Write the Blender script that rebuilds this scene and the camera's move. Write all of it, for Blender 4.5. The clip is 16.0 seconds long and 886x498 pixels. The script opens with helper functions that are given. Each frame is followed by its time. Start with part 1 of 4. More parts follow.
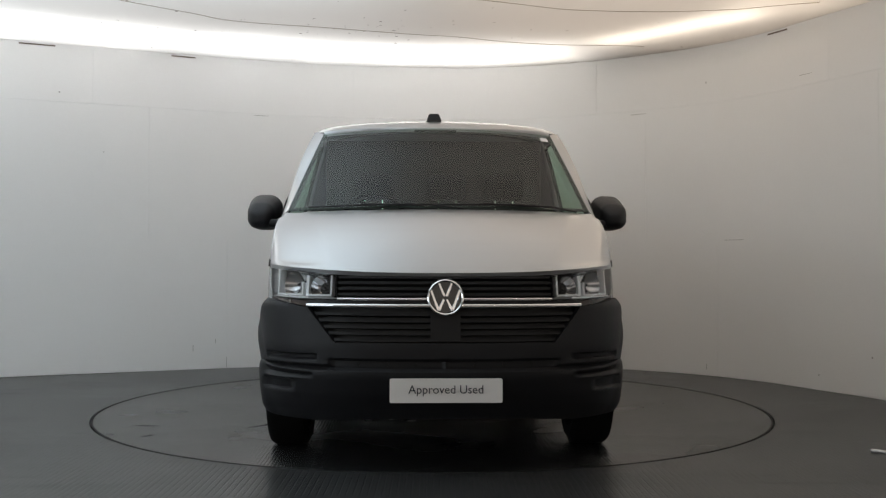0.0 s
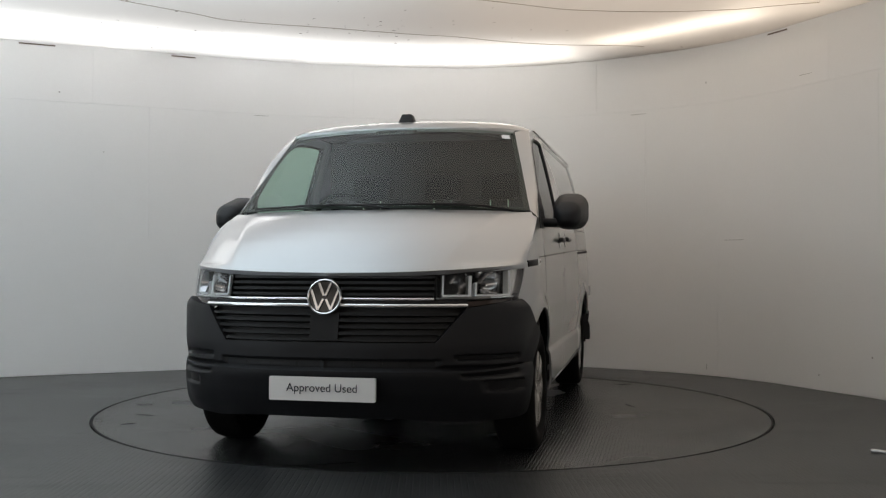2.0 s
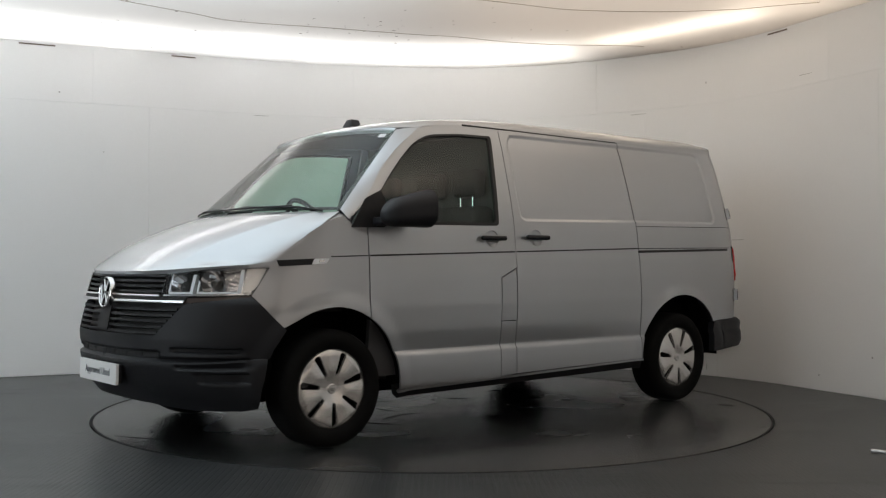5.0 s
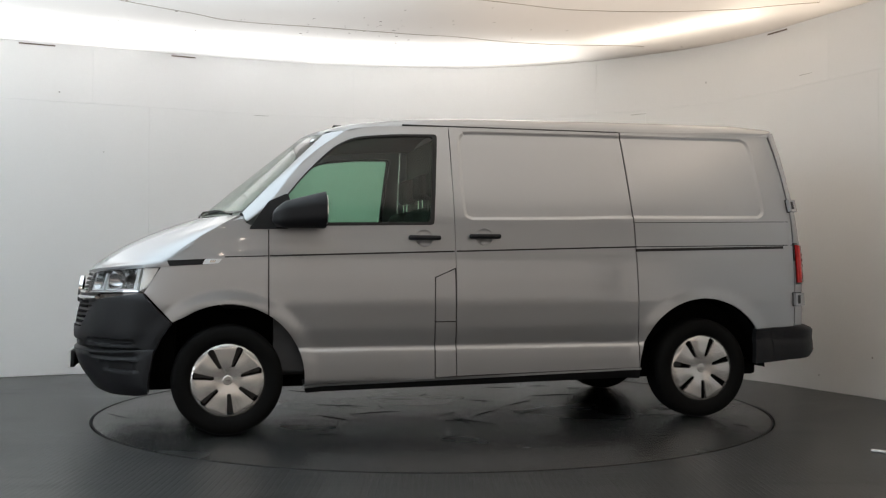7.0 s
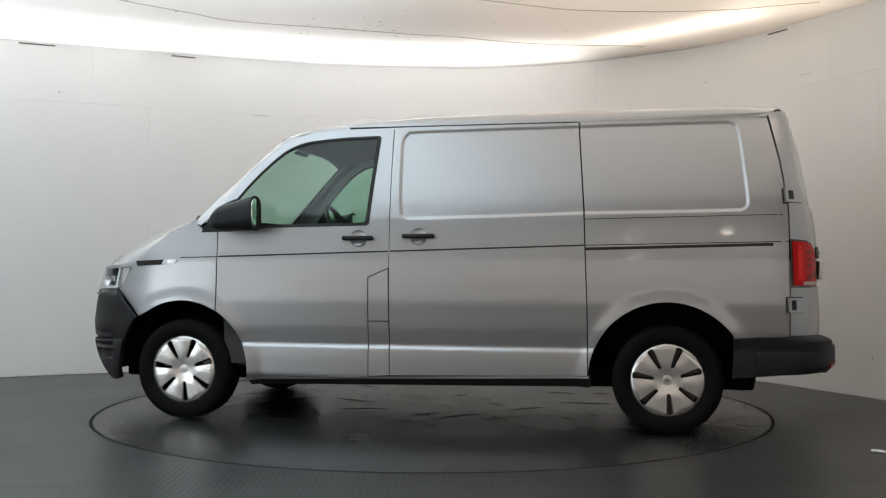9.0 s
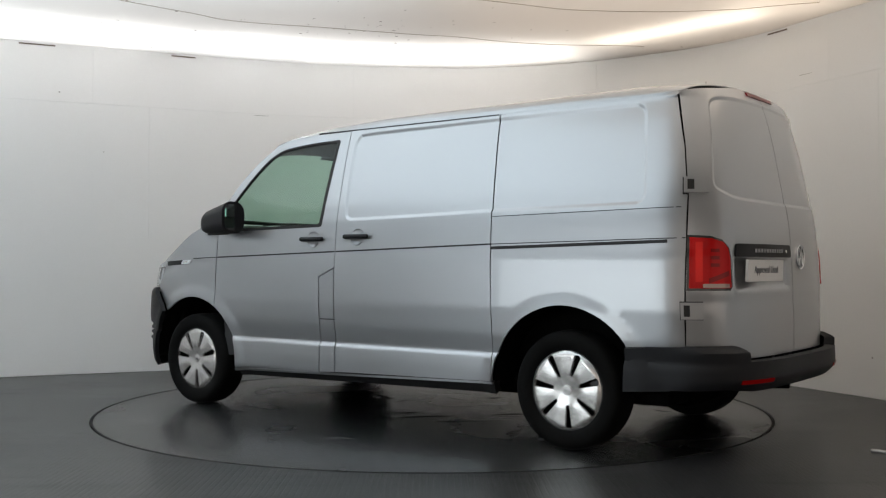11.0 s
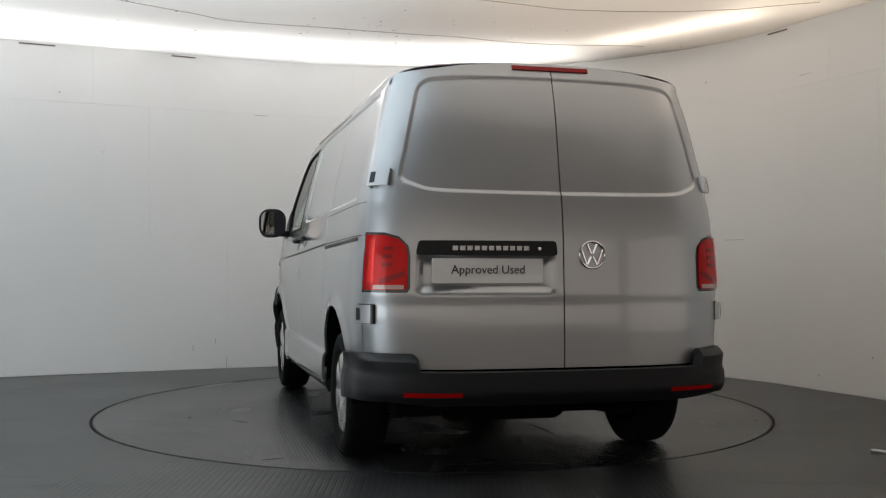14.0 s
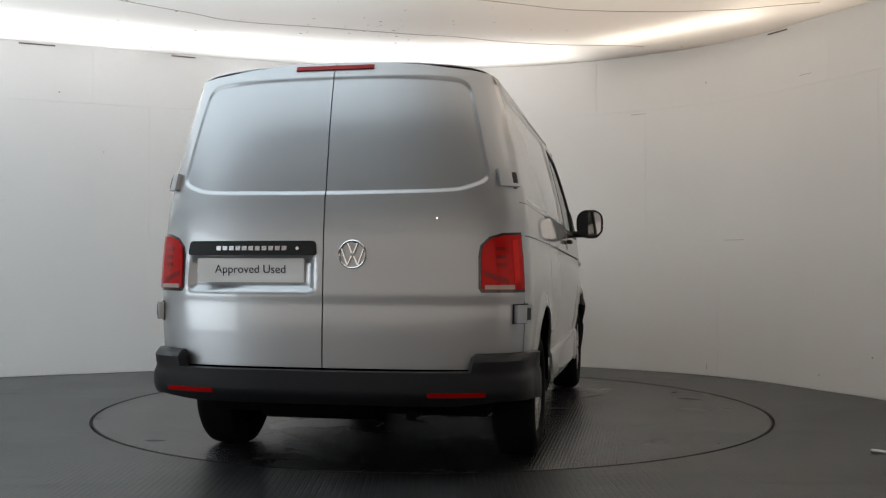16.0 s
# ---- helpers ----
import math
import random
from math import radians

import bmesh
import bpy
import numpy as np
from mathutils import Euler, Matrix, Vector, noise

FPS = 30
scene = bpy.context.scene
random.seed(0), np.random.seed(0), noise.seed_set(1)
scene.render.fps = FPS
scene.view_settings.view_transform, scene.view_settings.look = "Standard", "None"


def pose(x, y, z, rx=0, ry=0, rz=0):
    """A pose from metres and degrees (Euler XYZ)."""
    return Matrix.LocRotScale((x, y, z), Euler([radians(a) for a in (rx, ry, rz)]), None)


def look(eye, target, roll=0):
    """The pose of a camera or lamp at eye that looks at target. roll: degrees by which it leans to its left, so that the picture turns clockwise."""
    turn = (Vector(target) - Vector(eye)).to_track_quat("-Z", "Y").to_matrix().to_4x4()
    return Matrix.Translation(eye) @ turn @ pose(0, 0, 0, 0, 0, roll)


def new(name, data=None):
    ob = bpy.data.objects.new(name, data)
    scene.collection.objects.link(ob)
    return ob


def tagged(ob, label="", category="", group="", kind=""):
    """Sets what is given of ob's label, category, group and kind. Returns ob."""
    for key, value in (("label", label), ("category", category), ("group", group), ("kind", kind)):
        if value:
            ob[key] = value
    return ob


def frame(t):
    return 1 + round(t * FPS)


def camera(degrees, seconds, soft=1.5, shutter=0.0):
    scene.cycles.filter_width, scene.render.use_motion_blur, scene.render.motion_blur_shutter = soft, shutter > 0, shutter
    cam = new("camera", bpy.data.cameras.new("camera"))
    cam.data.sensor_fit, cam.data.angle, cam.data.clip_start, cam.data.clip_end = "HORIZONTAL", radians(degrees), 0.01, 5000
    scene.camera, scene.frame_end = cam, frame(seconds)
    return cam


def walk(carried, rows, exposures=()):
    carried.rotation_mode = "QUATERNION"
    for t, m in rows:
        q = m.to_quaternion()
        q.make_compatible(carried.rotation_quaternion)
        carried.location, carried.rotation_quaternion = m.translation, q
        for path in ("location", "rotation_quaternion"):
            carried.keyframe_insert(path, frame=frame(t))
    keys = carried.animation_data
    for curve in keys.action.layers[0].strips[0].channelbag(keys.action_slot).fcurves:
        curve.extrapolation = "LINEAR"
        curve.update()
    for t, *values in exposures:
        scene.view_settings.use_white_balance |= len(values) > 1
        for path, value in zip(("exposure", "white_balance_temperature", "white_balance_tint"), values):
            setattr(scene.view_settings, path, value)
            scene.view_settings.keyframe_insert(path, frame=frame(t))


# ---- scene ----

# ================= camera =================
EYE = (0.0, -7.0165, 0.9794)
YAW, PITCH = radians(0.541), radians(0.9234)
AIM = (EYE[0] + math.sin(YAW) * math.cos(PITCH), EYE[1] + math.cos(YAW) * math.cos(PITCH), EYE[2] + math.sin(PITCH))
cam = camera(47.352, 16.0, soft=1.25)
stand = look(EYE, AIM, 0.097)
walk(cam, [(0, stand), (16, stand)], exposures=[(0, -0.15), (4, -0.14), (6.5, 0.12), (9, 0.14), (11.5, -0.06), (14, -0.08), (16, -0.08)])

# ================= light =================
world = bpy.data.worlds.new("world")
world.use_nodes = True
world.node_tree.nodes["Background"].inputs[0].default_value = (0.7, 0.8, 1.0, 1)
world.node_tree.nodes["Background"].inputs[1].default_value = 0.02
scene.world = world


def area_lamp(name, at, to, sx, sy, watts, colour):
    d = bpy.data.lights.new(name, "AREA")
    d.shape, d.size, d.size_y, d.energy, d.color = "RECTANGLE", sx, sy, watts, colour
    ob = new(name, d)
    ob.matrix_basis = look(at, to)
    return ob


# ================= materials =================
def material(name, colour, rough=0.5, metal=0.0, coat=0.0, spec=0.5, grain=0.0, scale=40.0, bump=0.0, blotch=0.0, blotch_scale=2.0,
             rough_var=0.0, emit=None):
    m = bpy.data.materials.new(name)
    m.use_nodes = True
    nt = m.node_tree
    b = nt.nodes["Principled BSDF"]
    b.inputs["Base Color"].default_value = (*colour, 1)
    b.inputs["Roughness"].default_value = rough
    b.inputs["Metallic"].default_value = metal
    b.inputs["Coat Weight"].default_value = coat
    b.inputs["Coat Roughness"].default_value = 0.04
    b.inputs["Specular IOR Level"].default_value = spec
    if emit:
        b.inputs["Emission Color"].default_value = (*emit[:3], 1)
        b.inputs["Emission Strength"].default_value = emit[3]
    tc = nt.nodes.new("ShaderNodeTexCoord")
    if grain or bump or blotch or rough_var:
        fine = nt.nodes.new("ShaderNodeTexNoise")
        fine.inputs["Scale"].default_value = scale
        fine.inputs["Detail"].default_value = 4
        nt.links.new(tc.outputs["Object"], fine.inputs["Vector"])
        big = nt.nodes.new("ShaderNodeTexNoise")
        big.inputs["Scale"].default_value = blotch_scale
        big.inputs["Detail"].default_value = 5
        nt.links.new(tc.outputs["Object"], big.inputs["Vector"])
        if grain or blotch:
            a = nt.nodes.new("ShaderNodeMath"); a.operation = "MULTIPLY_ADD"
            a.inputs[1].default_value, a.inputs[2].default_value = grain, 1 - grain / 2 - blotch / 2
            nt.links.new(fine.outputs["Fac"], a.inputs[0])
            c = nt.nodes.new("ShaderNodeMath"); c.operation = "MULTIPLY_ADD"
            c.inputs[1].default_value = blotch
            nt.links.new(big.outputs["Fac"], c.inputs[0])
            nt.links.new(a.outputs[0], c.inputs[2])
            mul = nt.nodes.new("ShaderNodeVectorMath"); mul.operation = "SCALE"
            mul.inputs[0].default_value = colour
            nt.links.new(c.outputs[0], mul.inputs["Scale"])
            nt.links.new(mul.outputs[0], b.inputs["Base Color"])
        if rough_var:
            rv = nt.nodes.new("ShaderNodeMath"); rv.operation = "MULTIPLY_ADD"
            rv.inputs[1].default_value, rv.inputs[2].default_value = rough_var, rough - rough_var / 2
            nt.links.new(big.outputs["Fac"], rv.inputs[0])
            nt.links.new(rv.outputs[0], b.inputs["Roughness"])
        if bump:
            bp = nt.nodes.new("ShaderNodeBump")
            bp.inputs["Strength"].default_value = bump
            bp.inputs["Distance"].default_value = 0.002
            nt.links.new(fine.outputs["Fac"], bp.inputs["Height"])
            nt.links.new(bp.outputs[0], b.inputs["Normal"])
    return m


def glass_material(name, tint, rough=0.0):
    m = bpy.data.materials.new(name)
    m.use_nodes = True
    nt = m.node_tree
    nt.nodes.remove(nt.nodes["Principled BSDF"])
    out = nt.nodes["Material Output"]
    tr = nt.nodes.new("ShaderNodeBsdfTransparent"); tr.inputs[0].default_value = (*tint, 1)
    gl = nt.nodes.new("ShaderNodeBsdfGlossy"); gl.inputs["Roughness"].default_value = rough
    lw = nt.nodes.new("ShaderNodeLayerWeight"); lw.inputs[0].default_value = 0.5
    pw = nt.nodes.new("ShaderNodeMath"); pw.operation = "POWER"; pw.inputs[1].default_value = 5.0
    nt.links.new(lw.outputs["Facing"], pw.inputs[0])
    fr = nt.nodes.new("ShaderNodeMath"); fr.operation = "MULTIPLY_ADD"; fr.inputs[1].default_value, fr.inputs[2].default_value = 0.85, 0.055
    nt.links.new(pw.outputs[0], fr.inputs[0])
    mx = nt.nodes.new("ShaderNodeMixShader")
    nt.links.new(fr.outputs[0], mx.inputs[0])
    nt.links.new(tr.outputs[0], mx.inputs[1])
    nt.links.new(gl.outputs[0], mx.inputs[2])
    nt.links.new(mx.outputs[0], out.inputs[0])
    return m


PAINT = material("silver_paint", (0.43, 0.44, 0.455), 0.34, 0.85, coat=1.0, grain=0.10, scale=1800, blotch=0.03)
PLASTIC = material("dark_plastic", (0.0115, 0.012, 0.0145), 0.50, spec=0.32, grain=0.25, scale=500, bump=0.25, blotch=0.12, blotch_scale=5, rough_var=0.15)
BLACK = material("black_trim", (0.010, 0.010, 0.011), 0.5, spec=0.3, grain=0.2, scale=300, bump=0.1)
GLOSS = material("gloss_black", (0.008, 0.008, 0.009), 0.12, coat=0.6)
SEAL = material("rubber_seal", (0.01, 0.01, 0.01), 0.6)
TYRE = material("tyre_rubber", (0.006, 0.006, 0.006), 0.8, spec=0.12, grain=0.4, scale=120, bump=0.4, blotch=0.2, blotch_scale=8)
CHROME = material("chrome", (0.82, 0.82, 0.83), 0.08, 1.0)
SATIN = material("satin_silver", (0.72, 0.70, 0.68), 0.24, 0.75, grain=0.06, scale=600, coat=0.3)
PLATE = material("plate_white", (0.83, 0.82, 0.81), 0.35, grain=0.05, scale=200)
INK = material("plate_ink", (0.02, 0.025, 0.04), 0.4)
RED = material("red_lens", (0.50, 0.002, 0.002), 0.22, 0.25, coat=0.2, spec=0.15, blotch=0.3, blotch_scale=14)
RED_DARK = material("dark_red_lens", (0.24, 0.003, 0.003), 0.2, 0.3, coat=0.2, spec=0.3)
RED_BRIGHT = material("bright_red_lens", (0.85, 0.012, 0.006), 0.25, 0.4, coat=0.3, spec=0.3)
SMOKED = material("smoked_lens", (0.05, 0.035, 0.03), 0.12, coat=0.5)
CLEAR_LENS = material("clear_lens", (0.42, 0.30, 0.26), 0.15, 0.2, coat=0.6)
REFLECTOR = material("reflector_chrome", (0.55, 0.55, 0.56), 0.12, 1.0, blotch=0.2, blotch_scale=60)
LAMP_WHITE = material("light_guide", (0.78, 0.80, 0.82), 0.25, coat=0.5)
CABIN = material("cabin_plastic", (0.035, 0.035, 0.037), 0.6, grain=0.2, scale=300, bump=0.2)
FABRIC = material("seat_fabric", (0.022, 0.022, 0.023), 0.9, grain=0.5, scale=500, bump=0.3)
LINING = material("grey_lining", (0.055, 0.055, 0.055), 0.7, grain=0.15, scale=200, blotch=0.1)
UNDER = material("underbody", (0.005, 0.005, 0.005), 0.9, spec=0.05, grain=0.3, scale=60, bump=0.4)
WINDOW = glass_material("green_tinted_glass", (0.50, 0.72, 0.60))
SCREEN = glass_material("windscreen_glass", (0.74, 0.84, 0.79))
COVER = glass_material("headlamp_cover", (0.95, 0.96, 0.97))
MIRROR = material("mirror_glass", (0.9, 0.9, 0.9), 0.02, 1.0)
WALL = material("wall_paint", (0.80, 0.80, 0.795), 0.75, grain=0.03, scale=60, bump=0.05, blotch=0.06, blotch_scale=1.2)
CEIL_SEAM = material("seam_thread", (0.42, 0.36, 0.31), 0.9)
HOUSING = material("lamp_housing", (0.62, 0.62, 0.63), 0.10, 1.0, bump=1.0, scale=55, blotch=0.7, blotch_scale=30)
GLOW = material("lamp_glow", (0.9, 0.9, 0.9), 0.5, emit=(1.0, 0.86, 0.70, 45.0))
CEIL = material("ceiling_fabric", (0.78, 0.76, 0.74), 0.9, grain=0.03, scale=80, blotch=0.08, blotch_scale=1.5)
cn = CEIL.node_tree
tl = cn.nodes.new("ShaderNodeBsdfTranslucent")
tl.inputs[0].default_value = (0.80, 0.785, 0.76, 1)
mixer = cn.nodes.new("ShaderNodeMixShader")
mixer.inputs[0].default_value = 0.6
cn.links.new(cn.nodes["Principled BSDF"].outputs[0], mixer.inputs[1])
cn.links.new(tl.outputs[0], mixer.inputs[2])
cn.links.new(mixer.outputs[0], cn.nodes["Material Output"].inputs[0])
ROOM = material("room_paint", (0.42, 0.355, 0.30), 0.8, grain=0.05, scale=30, blotch=0.15)
HALL = material("hall_ceiling_paint", (0.62, 0.61, 0.60), 0.8, grain=0.05, scale=30, blotch=0.15)
SCUFF = material("grey_scuff", (0.42, 0.41, 0.40), 0.8)
MARK = material("dark_mark", (0.16, 0.13, 0.11), 0.9)
GROOVE = material("groove", (0.006, 0.006, 0.006), 0.8)
LETTER = material("letter_chrome", (0.36, 0.36, 0.37), 0.25, 1.0)
METAL = material("steel", (0.5, 0.5, 0.5), 0.35, 1.0)


def floor_material(name, colour, rough, relief):
    """Dark rubber sheet with small raised bars in a chequer-plate pattern."""
    m = material(name, colour, rough, grain=0.15, scale=30, blotch=0.35, blotch_scale=1.1, rough_var=0.16)
    nt = m.node_tree
    b = nt.nodes["Principled BSDF"]
    tc = nt.nodes.new("ShaderNodeTexCoord")
    br = nt.nodes.new("ShaderNodeTexBrick")
    br.offset = 0.0
    br.inputs["Scale"].default_value = 1.0
    br.inputs["Brick Width"].default_value = 0.031
    br.inputs["Row Height"].default_value = 0.019
    br.inputs["Mortar Size"].default_value = 0.0048
    br.inputs["Mortar Smooth"].default_value = 0.6
    br.inputs["Color1"].default_value = br.inputs["Color2"].default_value = (1, 1, 1, 1)
    br.inputs["Mortar"].default_value = (0, 0, 0, 1)
    nt.links.new(tc.outputs["Object"], br.inputs["Vector"])
    bp = nt.nodes.new("ShaderNodeBump")
    bp.inputs["Strength"].default_value = 1.0
    bp.inputs["Distance"].default_value = relief
    nt.links.new(br.outputs["Color"], bp.inputs["Height"])
    wav = nt.nodes.new("ShaderNodeTexNoise"); wav.inputs["Scale"].default_value = 2.3; wav.inputs["Detail"].default_value = 3
    nt.links.new(tc.outputs["Object"], wav.inputs["Vector"])
    bp2 = nt.nodes.new("ShaderNodeBump")
    bp2.inputs["Strength"].default_value = 0.25
    bp2.inputs["Distance"].default_value = 0.02
    nt.links.new(wav.outputs["Fac"], bp2.inputs["Height"])
    nt.links.new(bp.outputs[0], bp2.inputs["Normal"])
    nt.links.new(bp2.outputs[0], b.inputs["Normal"])
    return m


FLOOR = floor_material("rubber_floor", (0.026, 0.028, 0.030), 0.31, 0.0028)
TABLE = floor_material("turntable_rubber", (0.019, 0.020, 0.021), 0.26, 0.0007)


# ================= mesh tools =================
def finish(name, bm, mat, parent=None, label="", angle=32):
    me = bpy.data.meshes.new(name)
    bm.normal_update()
    bm.to_mesh(me)
    bm.free()
    for p in me.polygons:
        p.use_smooth = True
    me.set_sharp_from_angle(angle=radians(angle))
    me.materials.append(mat)
    ob = new(name, me)
    if parent:
        ob.parent = parent
    if label:
        tagged(ob, label)
    return ob


def part(name, bm, mat, parent, label="", angle=32):
    return finish(name, bm, mat, parent, label, angle)


def box(x0, x1, y0, y1, z0, z1, bevel=0.0, seg=2, bm=None):
    own = bmesh.new()
    bmesh.ops.create_cube(own, size=1)
    for v in own.verts:
        v.co = Vector(((x0 + x1) / 2 + v.co.x * (x1 - x0), (y0 + y1) / 2 + v.co.y * (y1 - y0), (z0 + z1) / 2 + v.co.z * (z1 - z0)))
    if bevel:
        bmesh.ops.bevel(own, geom=own.edges[:], offset=bevel, segments=seg, profile=0.5, affect="EDGES")
    return join(bm, own)


def join(bm, own):
    if bm is None:
        return own
    me = bpy.data.meshes.new("tmp")
    own.to_mesh(me)
    own.free()
    bm.from_mesh(me)
    bpy.data.meshes.remove(me)
    return bm


def moved(bm, m):
    bmesh.ops.transform(bm, matrix=m, verts=bm.verts[:])
    return bm


def lathe(profile, seg=48, m=None):
    """Turns (radius, height) points about z."""
    bm = bmesh.new()
    rings = []
    for r, h in profile:
        rings.append([bm.verts.new((r * math.cos(2 * math.pi * k / seg), r * math.sin(2 * math.pi * k / seg), h)) for k in range(seg)])
    for a, b in zip(rings, rings[1:]):
        for k in range(seg):
            bm.faces.new((a[k], a[(k + 1) % seg], b[(k + 1) % seg], b[k]))
    bmesh.ops.remove_doubles(bm, verts=bm.verts[:], dist=1e-5)
    bmesh.ops.recalc_face_normals(bm, faces=bm.faces[:])
    return moved(bm, m) if m else bm


def grid(rows, close=False):
    bm = bmesh.new()
    vs = [[bm.verts.new(p) for p in r] for r in rows]
    for a, b in zip(vs, vs[1:]):
        for k in range(len(a) - 1):
            bm.faces.new((a[k], a[k + 1], b[k + 1], b[k]))
    bmesh.ops.recalc_face_normals(bm, faces=bm.faces[:])
    return bm


def thicken(bm, inward, depth):
    """Gives an open sheet a rim: its border is drawn out along inward(point) by depth."""
    border = [e for e in bm.edges if e.is_boundary]
    ext = bmesh.ops.extrude_edge_only(bm, edges=border)
    for v in [g for g in ext["geom"] if isinstance(g, bmesh.types.BMVert)]:
        v.co += inward(v.co) * depth
    return bm


def tube(points, radius, seg=8):
    """A round bar along points."""
    bm = bmesh.new()
    pts = [Vector(p) for p in points]
    rings = []
    for i, p in enumerate(pts):
        d = (pts[min(i + 1, len(pts) - 1)] - pts[max(i - 1, 0)]).normalized()
        a = d.orthogonal().normalized() if abs(d.z) > 0.95 else d.cross(Vector((0, 0, 1))).normalized()
        b = d.cross(a)
        rings.append([bm.verts.new(p + radius * (math.cos(2 * math.pi * k / seg) * a + math.sin(2 * math.pi * k / seg) * b)) for k in range(seg)])
    for r0, r1 in zip(rings, rings[1:]):
        for k in range(seg):
            bm.faces.new((r0[k], r0[(k + 1) % seg], r1[(k + 1) % seg], r1[k]))
    bm.faces.new(rings[0]); bm.faces.new(rings[-1])
    bmesh.ops.recalc_face_normals(bm, faces=bm.faces[:])
    return bm


def spline(pts, per=8):
    """Catmull-Rom through points of any dimension."""
    p = [np.array(q, float) for q in pts]
    p = [2 * p[0] - p[1]] + p + [2 * p[-1] - p[-2]]
    out = []
    for i in range(1, len(p) - 2):
        for k in range(per):
            t = k / per
            out.append(0.5 * (2 * p[i] + (p[i + 1] - p[i - 1]) * t + (2 * p[i - 1] - 5 * p[i] + 4 * p[i + 1] - p[i + 2]) * t * t
                              + (3 * p[i] - p[i - 1] - 3 * p[i + 1] + p[i + 2]) * t ** 3))
    out.append(p[-2])
    return out


def rounded(pts, radii, seg=5):
    """A polygon with rounded corners; radii is one number or one per corner."""
    n = len(pts)
    if not isinstance(radii, (list, tuple)):
        radii = [radii] * n
    out = []
    for i in range(n):
        p, a, b = np.array(pts[i], float), np.array(pts[i - 1], float), np.array(pts[(i + 1) % n], float)
        r = radii[i]
        da, db = a - p, b - p
        la, lb = np.linalg.norm(da), np.linalg.norm(db)
        r = min(r, la * 0.45, lb * 0.45)
        if r <= 0:
            out.append(tuple(p))
            continue
        s, e = p + da / la * r, p + db / lb * r
        for k in range(seg + 1):
            t = k / seg
            out.append(tuple((1 - t) ** 2 * s + 2 * t * (1 - t) * p + t * t * e))
    return out


def dense(poly, step=0.04):
    out = []
    for i in range(len(poly)):
        a, b = np.array(poly[i]), np.array(poly[(i + 1) % len(poly)])
        n = max(1, int(np.linalg.norm(b - a) / step))
        out += [tuple(a + (b - a) * k / n) for k in range(n)]
    return out


def sheet(loops, step):
    """A flat sheet in (u, v), the first loop its outline and others its holes, cut into pieces of size step, and at the v heights of step[2]."""
    bm = bmesh.new()
    edges = []
    for lp in loops:
        vs = [bm.verts.new((p[0], p[1], 0)) for p in lp]
        edges += [bm.edges.new((vs[i], vs[(i + 1) % len(vs)])) for i in range(len(vs))]
    bmesh.ops.triangle_fill(bm, use_beauty=True, edges=edges, normal=(0, 0, 1))
    lo = [min(v.co[k] for v in bm.verts) for k in (0, 1)]
    hi = [max(v.co[k] for v in bm.verts) for k in (0, 1)]
    for k in (0, 1):
        n = int((hi[k] - lo[k]) / step[k])
        levels = [lo[k] + (hi[k] - lo[k]) * i / (n + 1) for i in range(1, n + 1)]
        if k == 1 and len(step) > 2:
            levels += [q for q in step[2] if lo[1] < q < hi[1]]
        for level in levels:
            at = [0, 0, 0]
            at[k] = level
            no = [0, 0, 0]
            no[k] = 1
            bmesh.ops.bisect_plane(bm, geom=bm.verts[:] + bm.edges[:] + bm.faces[:], dist=1e-5, plane_co=at, plane_no=no)
    return bm


def panel(loops, place, step=(0.04, 0.04), depth=0.014, off=0.0, flip=False):
    """Cuts a sheet in (u, v) and lays it on the surface place(u, v, off); its edges are folded inwards by depth."""
    bm = sheet(loops, step)
    border = {v for e in bm.edges if e.is_boundary for v in e.verts}
    uv = {v: (v.co.x, v.co.y) for v in bm.verts}
    if depth:
        ext = bmesh.ops.extrude_edge_only(bm, edges=[e for e in bm.edges if e.is_boundary])
        low = [g for g in ext["geom"] if isinstance(g, bmesh.types.BMVert)]
        lowuv = [(v, (v.co.x, v.co.y)) for v in low]
        for v, (a, b) in lowuv:
            v.co = place(a, b, off - depth)
    for v, (a, b) in uv.items():
        v.co = place(a, b, off)
    bmesh.ops.recalc_face_normals(bm, faces=bm.faces[:])
    return bm


def smooth_step(a, b, x):
    t = min(max((x - a) / (b - a), 0), 1)
    return t * t * (3 - 2 * t)

# ================= the studio =================
WALL_TOP, CEIL_Z = 2.95, 2.985
PLAN = spline([(-5.55, -3.4), (-5.72, -1.5), (-5.35, 0.3), (-4.55, 1.35), (-3.76, 1.81), (-2.9, 2.19), (-1.96, 2.60), (-0.95, 2.93), (0.05, 3.05),
               (0.85, 2.97), (1.54, 2.68), (2.01, 2.37), (2.44, 1.99), (2.78, 1.51), (3.04, 0.93), (3.30, 0.30), (3.50, -0.6), (3.62, -1.8), (3.64, -3.0)], 10)
PLAN = [Vector((p[0], p[1], 0)) for p in PLAN]
ARC = [0.0]
for a, b in zip(PLAN, PLAN[1:]):
    ARC.append(ARC[-1] + (b - a).length)


def wall_at(s, out=0.0, z=0.0):
    """The point s metres along the wall, out metres behind its face."""
    x = np.interp(s, ARC, [p.x for p in PLAN])
    y = np.interp(s, ARC, [p.y for p in PLAN])
    k = 0.15
    a = Vector((np.interp(s - k, ARC, [p.x for p in PLAN]), np.interp(s - k, ARC, [p.y for p in PLAN]), 0))
    b = Vector((np.interp(s + k, ARC, [p.x for p in PLAN]), np.interp(s + k, ARC, [p.y for p in PLAN]), 0))
    d = (b - a).normalized()
    n = Vector((-d.y, d.x, 0))
    return Vector((x, y, z)) + n * out


